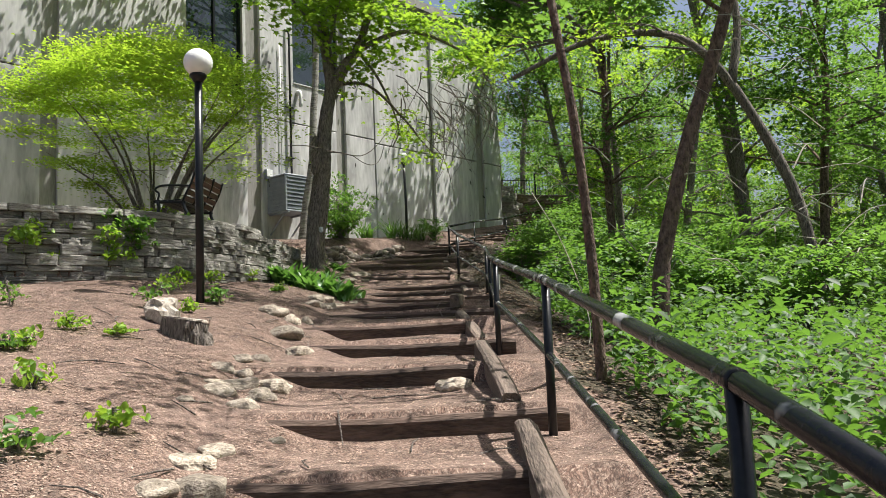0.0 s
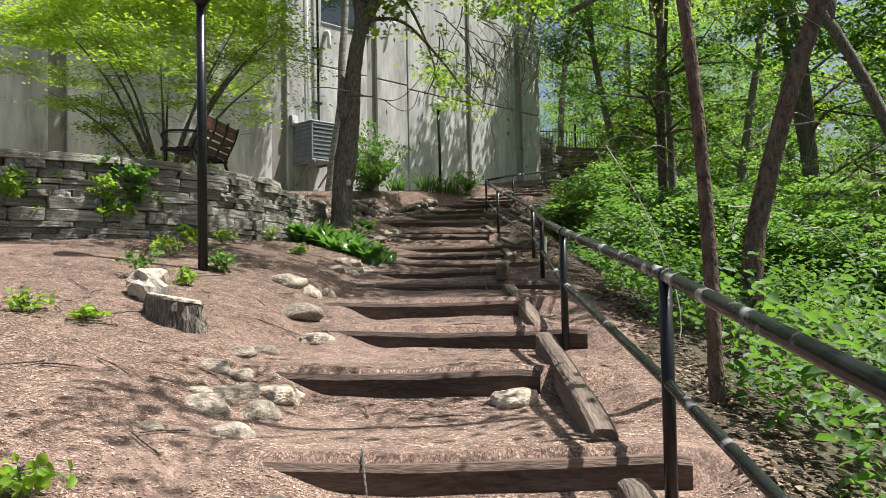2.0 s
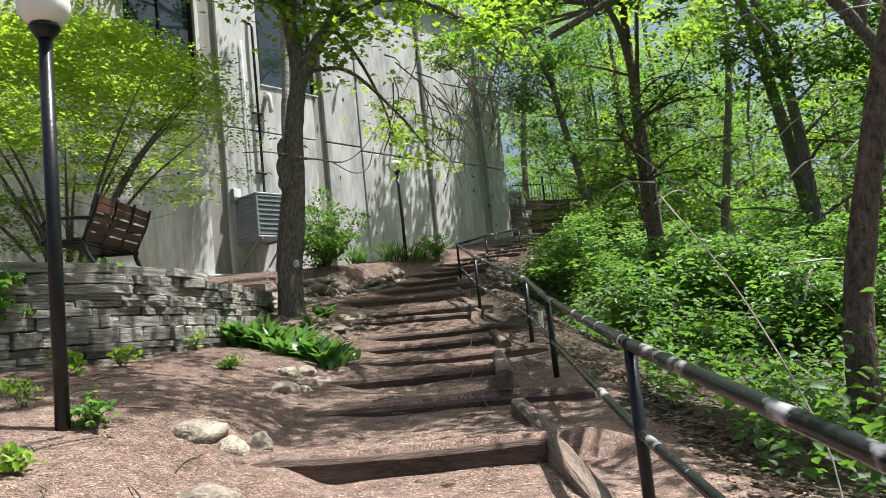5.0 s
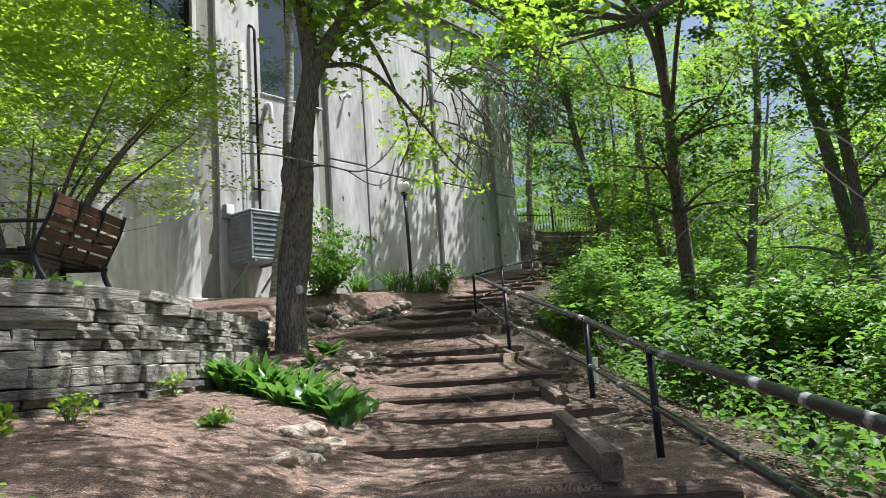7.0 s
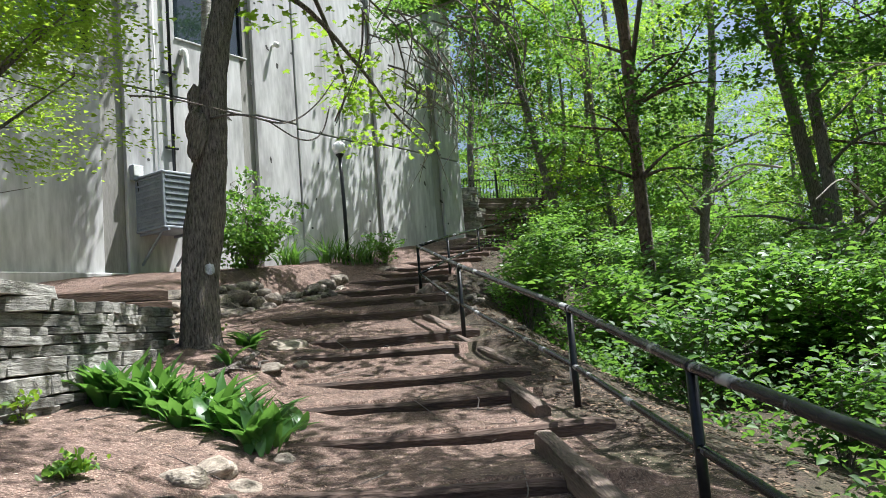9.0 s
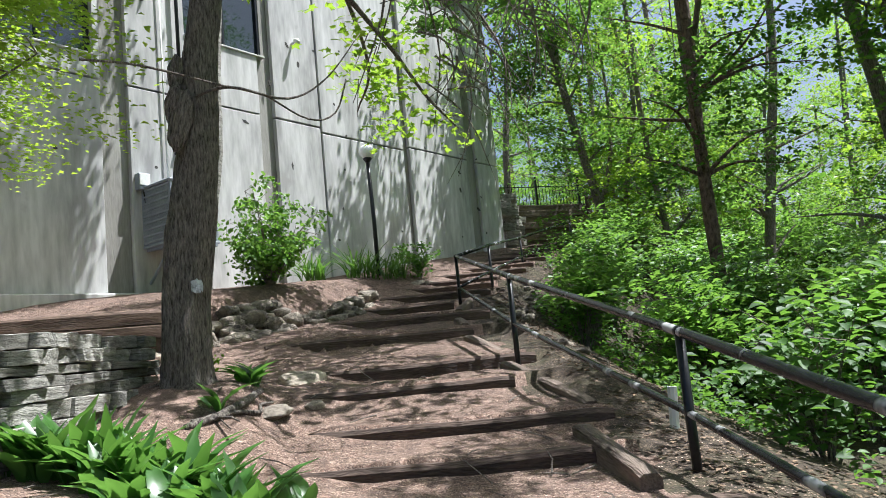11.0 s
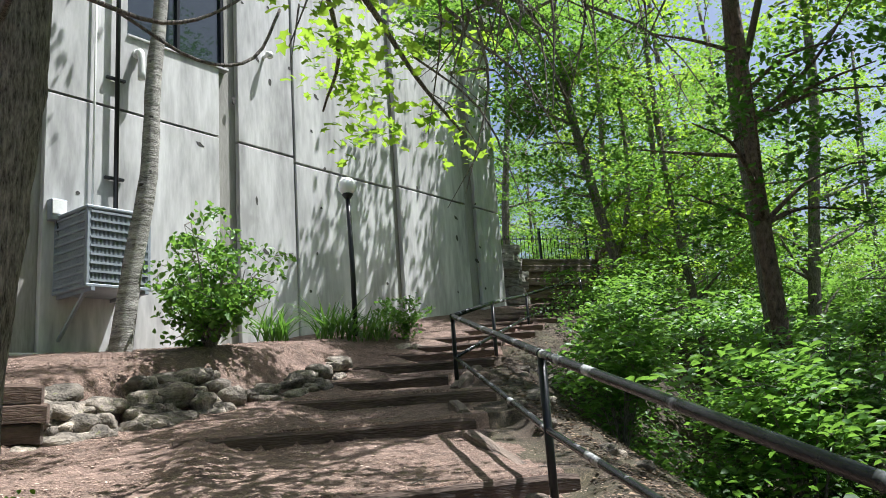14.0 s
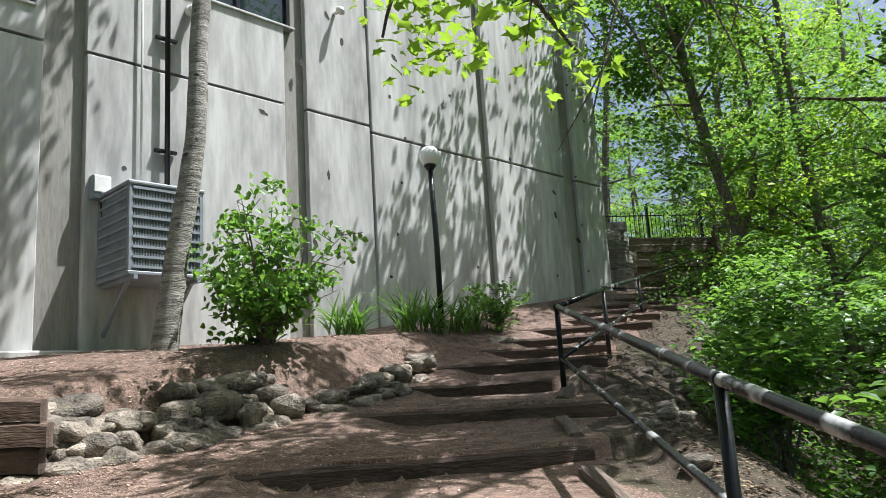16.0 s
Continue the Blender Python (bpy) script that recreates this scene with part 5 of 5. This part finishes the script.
def shrub(name, x, y, height, width, leaf, n, leaf_size, label, seed, stems=9, z=None, up=0.45, dome=0.55, wood_mat=None, cluster=0.22, per=22, shell=0.0, flat=0.35, thin=0.0):
    """thin: share of leaves missing on its side towards the stairs."""
    g = np.random.default_rng(seed)
    rnd = random.Random(seed)
    s = empty(name, (x, y, gz(x, y) if z is None else z))
    tagged(s, label, "shrub")
    bm = bmesh.new()
    tips = []
    alone = height > 1.5 and name != "woodland_shrub"
    for k in range(stems):
        a = rnd.uniform(0, 2 * math.pi)
        r = width / 2 * rnd.uniform(0.35, 1.0)
        h = height * (rnd.uniform(dome, 1.0) * (1 - 0.35 * (r / (width / 2)) ** 2))
        e = Vector((math.cos(a) * r, math.sin(a) * r, h))
        q = curve_pts([(0, 0, -0.1), e * 0.45 + Vector((0, 0, h * 0.12)), e], 5)
        tube(bm, q, [max(0.018 * height * 0.6 * (1 - 0.85 * i / (len(q) - 1)), 0.004) for i in range(len(q))], 5, seed=k)
        tips += q[4:]
        for j in range(4):
            m = q[rnd.randrange(3, len(q))]
            f = m + Vector((rnd.uniform(-1, 1), rnd.uniform(-1, 1), rnd.uniform(-0.3, 0.7))) * height * 0.22
            tube(bm, [m, f], [0.008, 0.003], 4)
            tips += [(m + f) / 2, f]
        if alone:
            part("stem", bm, wood_mat or BARK, s)
            bm = bmesh.new()
    if alone:
        bm.free()
    else:
        part("stem", bm, wood_mat or BARK, s)
    tips = np.array([tuple(v) for v in tips])
    pick = tips[g.integers(0, len(tips), max(1, n // per))] + g.normal(size=(max(1, n // per), 3)) * cluster * 0.5
    if shell:
        m = int(len(pick) * shell)
        a, r = g.uniform(0, 6.28, m), np.sqrt(g.uniform(0, 1, m))
        pick[:m] = np.stack([np.cos(a) * r * width / 2, np.sin(a) * r * width / 2, height * (0.42 + 0.55 * np.sqrt(1 - 0.85 * r * r) * (1 + 0.20 * np.sin(3 * a + 5 * r) * np.sin(7 * r + 2 * a))) - g.exponential(0.30, m)], -1)
    c = np.repeat(pick, per, 0) + g.normal(size=(len(pick) * per, 3)) * cluster * np.array([0.7, 0.7, flat])
    c[:, 2] = np.maximum(c[:, 2], 0.04)
    if thin:
        c = c[g.uniform(0, 1, len(c)) > thin * smooth01((c[:, 0] - 0.1 * width) / (0.25 * width)) * smooth01((0.8 * height - c[:, 2]) / (0.3 * height) + 0.4)]
    ob = new("foliage", leaf_mesh("foliage", c, leaf_size, leaf, g, up, shape=SIMPLE if n > 5000 else OVATE))
    ob.parent = s
    return s


shrub("japanese_maple", -5.6, 14.4, 4.0, 5.2, LEAF_FEATHER, 52000, 0.07, "spreading lime-green feathery shrub behind the bench", 51, 14, 3.35, 0.75, 0.6, cluster=0.36, per=190, shell=0.82, flat=0.09, thin=0.75)
shrub("garden_shrub", -2.95, 21.3, 1.85, 1.8, LEAF, 3000, 0.092, "bushy light-green shrub against the concrete wall", 52, 26, None, 0.45, 0.15, cluster=0.13, per=14)
shrub("garden_shrub", -0.35, 25.2, 0.95, 0.9, LEAF_DEEP, 900, 0.07, "small dark-green shrub beside the lamp post", 53, 10, None, 0.45, 0.5, cluster=0.1, per=12)

# undergrowth shrubs, built once in three shapes
UNDER = [shrub("woodland_shrub", 62 + 3 * k, 95, (1.3, 2.0, 2.8)[k], (1.5, 2.0, 2.8)[k], (LEAF_MID, LEAF, LEAF)[k], (900, 1450, 2300)[k], (0.115, 0.135, 0.145)[k], "leafy green undergrowth shrub on the woodland slope", 61 + k, 12, 0, up=0.7, dome=0.75, cluster=0.34, per=26, flat=0.14) for k in range(3)]
placed = 0
for k in range(2000):
    if placed > 84:
        break
    x, y = rw.uniform(1.6, 17), rw.uniform(2.0, 36)
    near = np.interp(y, [0, 8, 13, 20, 24, 27, 30, 36], [3.6, 3.5, 3.0, 2.7, 2.6, 3.3, 4.9, 6.6])
    if x < near or (x < 4.2 and y < 9) or rw.random() < (x - near) / 16:
        continue
    kind = 0 if x < near + 0.7 else rw.randrange(3)
    s = rw.uniform(0.5, 0.8) if x < near + 2 else rw.uniform(0.7, 1.15)
    copy_thing(UNDER[kind], pose(x, y, gz(x, y) - 0.05, 0, 0, rw.uniform(0, 360)) @ Matrix.Scale(s, 4))
    placed += 1
for x, y, h in ((2.5, 14.9, 1.35), (3.1, 18.6, 1.9), (2.0, 20.6, 1.5), (2.7, 22.6, 2.0), (3.6, 24.6, 2.0), (4.3, 20.4, 2.5), (3.8, 16.4, 1.9), (4.1, 13.2, 1.5), (3.9, 26.2, 1.7), (5.1, 28.2, 2.0), (2.6, 12.6, 0.9), (5.4, 15.2, 2.2), (5.8, 18.2, 2.6), (6.2, 24.6, 2.6)):
    kind = 0 if h < 1.45 else 1 if h < 2.05 else 2
    copy_thing(UNDER[kind], pose(x, y, gz(x, y) - 0.05, 0, 0, rw.uniform(0, 360)) @ Matrix.Scale(h / (1.3, 2.0, 2.8)[kind], 4))
for t in UNDER:
    t.matrix_basis = pose(rw.uniform(14, 17), rw.uniform(8, 30), -0.2, 0, 0, 0)

# low herbs carpeting the woodland floor
n = 58000
hx = 1.2 + rng.exponential(3.4, n)
hy = rng.uniform(1, 34, n)
keep = hx > np.interp(hy, [0, 5, 9, 11, 13, 18, 22, 26, 34], [1.25, 1.25, 1.25, 1.45, 1.9, 2.1, 1.9, 2.25, 4.6]) + 0.5 * np.sin(hy * 2.1) * np.sin(hx + hy)
dens = np.sin(hx * 1.7 + 2 * np.sin(hy * 0.9)) * np.sin(hy * 1.3 + hx) + rng.normal(0, 0.5, n)
keep &= dens > np.where(hy < 11, -0.45, 0.15)
hx, hy = hx[keep], hy[keep]
hz = ground(hx, hy) + rng.gamma(2.0, 0.085, len(hx)) * np.interp(hy, [0, 8, 14], [1.7, 1.4, 1.0])
tagged(new("herb_layer", leaf_mesh("herb_layer", np.stack([hx, hy, hz], -1), 0.085, LEAF_MID, rng, 0.6, shape=OVATE)), "bright green low herbs carpeting the woodland floor", "undergrowth", kind="stuff")

# far woods
n = 30000
a = rng.uniform(-1.2, 2.6, n)
r = rng.uniform(48, 75, n)
fz = np.abs(rng.normal(0, 1, n)) * 8 - 3
fc = np.stack([6 + np.cos(a) * r, 10 + np.sin(a) * r, fz], -1)
tagged(new("far_woods", leaf_mesh("far_woods", fc, 1.0, LEAF, rng, 0.3)), "distant green woods closing the view", "trees", kind="stuff")


def leaf_blade_clump(name, x, y, n, length, width, label, seed, spread=0.15, arch=0.6, mat=LEAF_BLADE, z=None, category="plant"):
    """Arching pointed leaves from one root."""
    rnd = random.Random(seed)
    V, F = [], []
    for k in range(n):
        a = rnd.uniform(0, 2 * math.pi)
        d = Vector((math.cos(a), math.sin(a), 0))
        s = Vector((-d.y, d.x, 0))
        p0 = Vector((rnd.uniform(-1, 1), rnd.uniform(-1, 1), 0)) * spread
        ln = length * rnd.uniform(0.6, 1.15)
        tilt = rnd.uniform(0.15, 1.0) * arch
        b = len(V)
        for i in range(5):
            t = i / 4
            c = p0 + d * (ln * t * (0.25 + tilt * t)) + Vector((0, 0, ln * (t - tilt * 0.55 * t * t)))
            w = width * (0.25, 0.8, 1.0, 0.7, 0.05)[i] * 0.5
            V += [c - s * w + Vector((0, 0, w * 0.35)), c, c + s * w + Vector((0, 0, w * 0.35))]
        for i in range(4):
            q = b + i * 3
            F += [(q, q + 1, q + 4, q + 3), (q + 1, q + 2, q + 5, q + 4)]
    zz = (gz(x, y) if z is None else z) - 0.02
    if n > 50:
        ob = new(name, raw_mesh(name, [tuple(v) for v in V], F, mat, True))
    else:
        ob = new(name)
        for k in range(n):
            leaf = new("leaf", raw_mesh("leaf", [tuple(v) for v in V[k * 15:k * 15 + 15]], F[:8], mat, True))
            leaf.parent = ob
    ob.matrix_basis = pose(x, y, zz)
    return tagged(ob, label, category, name + "s")


rp = random.Random(9)
for k in range(58):
    u, v = rp.uniform(0, 1), rp.uniform(0, 1)
    x, y = -3.0 + 1.4 * u + rp.uniform(-0.12, 0.12) + 0.1 * v, 13.15 - 0.8 * u + 0.75 * v * (0.35 + 0.65 * u)
    leaf_blade_clump("broadleaf_plant", x, y, rp.randint(5, 7), rp.uniform(0.30, 0.47), rp.uniform(0.075, 0.115), "fresh green broad-leaved plant beside the steps", 100 + k, 0.08, 0.8)
for k, (x, y) in enumerate([(-2.22, 15.4), (-2.12, 15.2), (-2.25, 14.36)]):
    leaf_blade_clump("hosta", x, y, 12 if k < 2 else 7, 0.28, 0.11, "small hosta at the foot of the tree", 160 + k, 0.05, 0.9)
fb = bmesh.new()
fp = [Vector((x, y, gz(x, y) + h)) for x, y, h in ((-2.36, 14.12, 0.01), (-2.2, 14.2, 0.03), (-2.08, 14.36, 0.025), (-1.96, 14.5, 0.03), (-1.98, 14.66, 0.02), (-1.92, 14.84, 0.03))]
tube(fb, curve_pts(fp, 4), [0.022 - 0.0006 * k for k in range(21)], 7, seed=4)
tube(fb, [fp[1], fp[1] + Vector((0.14, -0.16, 0.0)), fp[1] + Vector((0.22, -0.3, -0.02))], [0.013, 0.01, 0.005], 6, seed=5)
tagged(mesh_ob("fallen_branch", fb, BARK, True), "crooked grey fallen branch lying on the mulch", "branch")
for k, (x, y) in enumerate([(-1.75, 24.4), (-1.55, 24.1), (-1.0, 24.6), (-0.8, 24.9), (-2.6, 23.6), (-2.4, 23.9), (-1.25, 24.2)]):
    leaf_blade_clump("iris_clump", x, y, 34, rp.uniform(0.6, 0.85), 0.036, "arching sword-leaved clump at the wall's foot", 170 + k, 0.14, 0.95, LEAF_DEEP)
for k, (x, y, h) in enumerate(WEEDS):
    h = h * 0.72 if y < 7 else h
    ob = shrub("weed", x, y, h, h * 1.1, LEAF_LIME if k % 3 else LEAF, 70 if h < 0.6 else 420, 0.055 if h < 0.4 else 0.08, "small green weed sprouting from the mulch", 200 + k, 5, cluster=0.06, per=7)
for k in range(16):
    x = rp.uniform(-6.5, -3.6)
    y = np.interp(x, [-6.5, -5.45, -4.35, -3.6], [8.6, 9.2, 10.0, 11.0]) + rp.uniform(0.35, 0.9)
    leaf_blade_clump("groundcover", x, y, 26, 0.16, 0.06, "pale flowering groundcover above the stone wall", 300 + k, 0.16, 0.8, LEAF)

# loose wood chips and twigs on the paths
n = 110000
wx, wy = rng.uniform(-4.4, 1.3, n), rng.uniform(2.2, 23, n) ** 1.0
wy = 2.2 + (wy - 2.2) * rng.uniform(0.5, 1.0, n)
flatish = np.abs(ground(wx, wy + 0.07) - ground(wx, wy - 0.07)) < 0.045
wx, wy = wx[flatish], wy[flatish]
wz = ground(wx, wy) + 0.003
tagged(new("wood_chips", leaf_mesh("wood_chips", np.stack([wx, wy, wz], -1), 0.024, CHIP, rng, 0.9, 0.36, 0.04)), "loose reddish wood chips strewn over the path", "mulch", kind="stuff")
n = 16000
wx, wy = rng.uniform(-7.5, -0.6, n), rng.uniform(15.5, 25, n)
tagged(new("terrace_chips", leaf_mesh("terrace_chips", np.stack([wx, wy, ground(wx, wy) + 0.008], -1), 0.036, CHIP, rng, 0.8, 0.45, 0.05)), "loose wood chips strewn over the planted terrace", "mulch", kind="stuff")
n = 16000
lx, ly = 0.5 + rng.exponential(2.0, n), rng.uniform(3, 26, n)
lx = np.maximum(lx, np.interp(ly, [0, 11, 13, 26], [0.95, 0.95, 0.5, 0.6]) + rng.uniform(0, 0.4, n))
tagged(new("leaf_litter", leaf_mesh("leaf_litter", np.stack([lx, ly, ground(lx, ly) + 0.012], -1), 0.045, LITTER, rng, 0.8, 0.6, 0.1)), "dry brown leaf litter under the trees", "leaf litter", kind="stuff")
tb = bmesh.new()
for k in range(130):
    x, y = rt.uniform(-3.6, 0.4), rt.uniform(3, 17)
    a, ln = rt.uniform(0, 6.28), rt.uniform(0.12, 0.45)
    p, q = Vector((x, y, gz(x, y) + 0.012)), Vector((x + math.cos(a) * ln, y + math.sin(a) * ln, gz(x + math.cos(a) * ln, y + math.sin(a) * ln) + 0.015))
    tube(tb, [p, (p + q) / 2 + Vector((rt.uniform(-0.03, 0.03), rt.uniform(-0.03, 0.03), 0.01)), q], [0.006, 0.005, 0.003], 4, seed=k)
tagged(mesh_ob("fallen_twigs", tb, BARK), "thin fallen twigs scattered on the mulch", "twigs", kind="stuff")
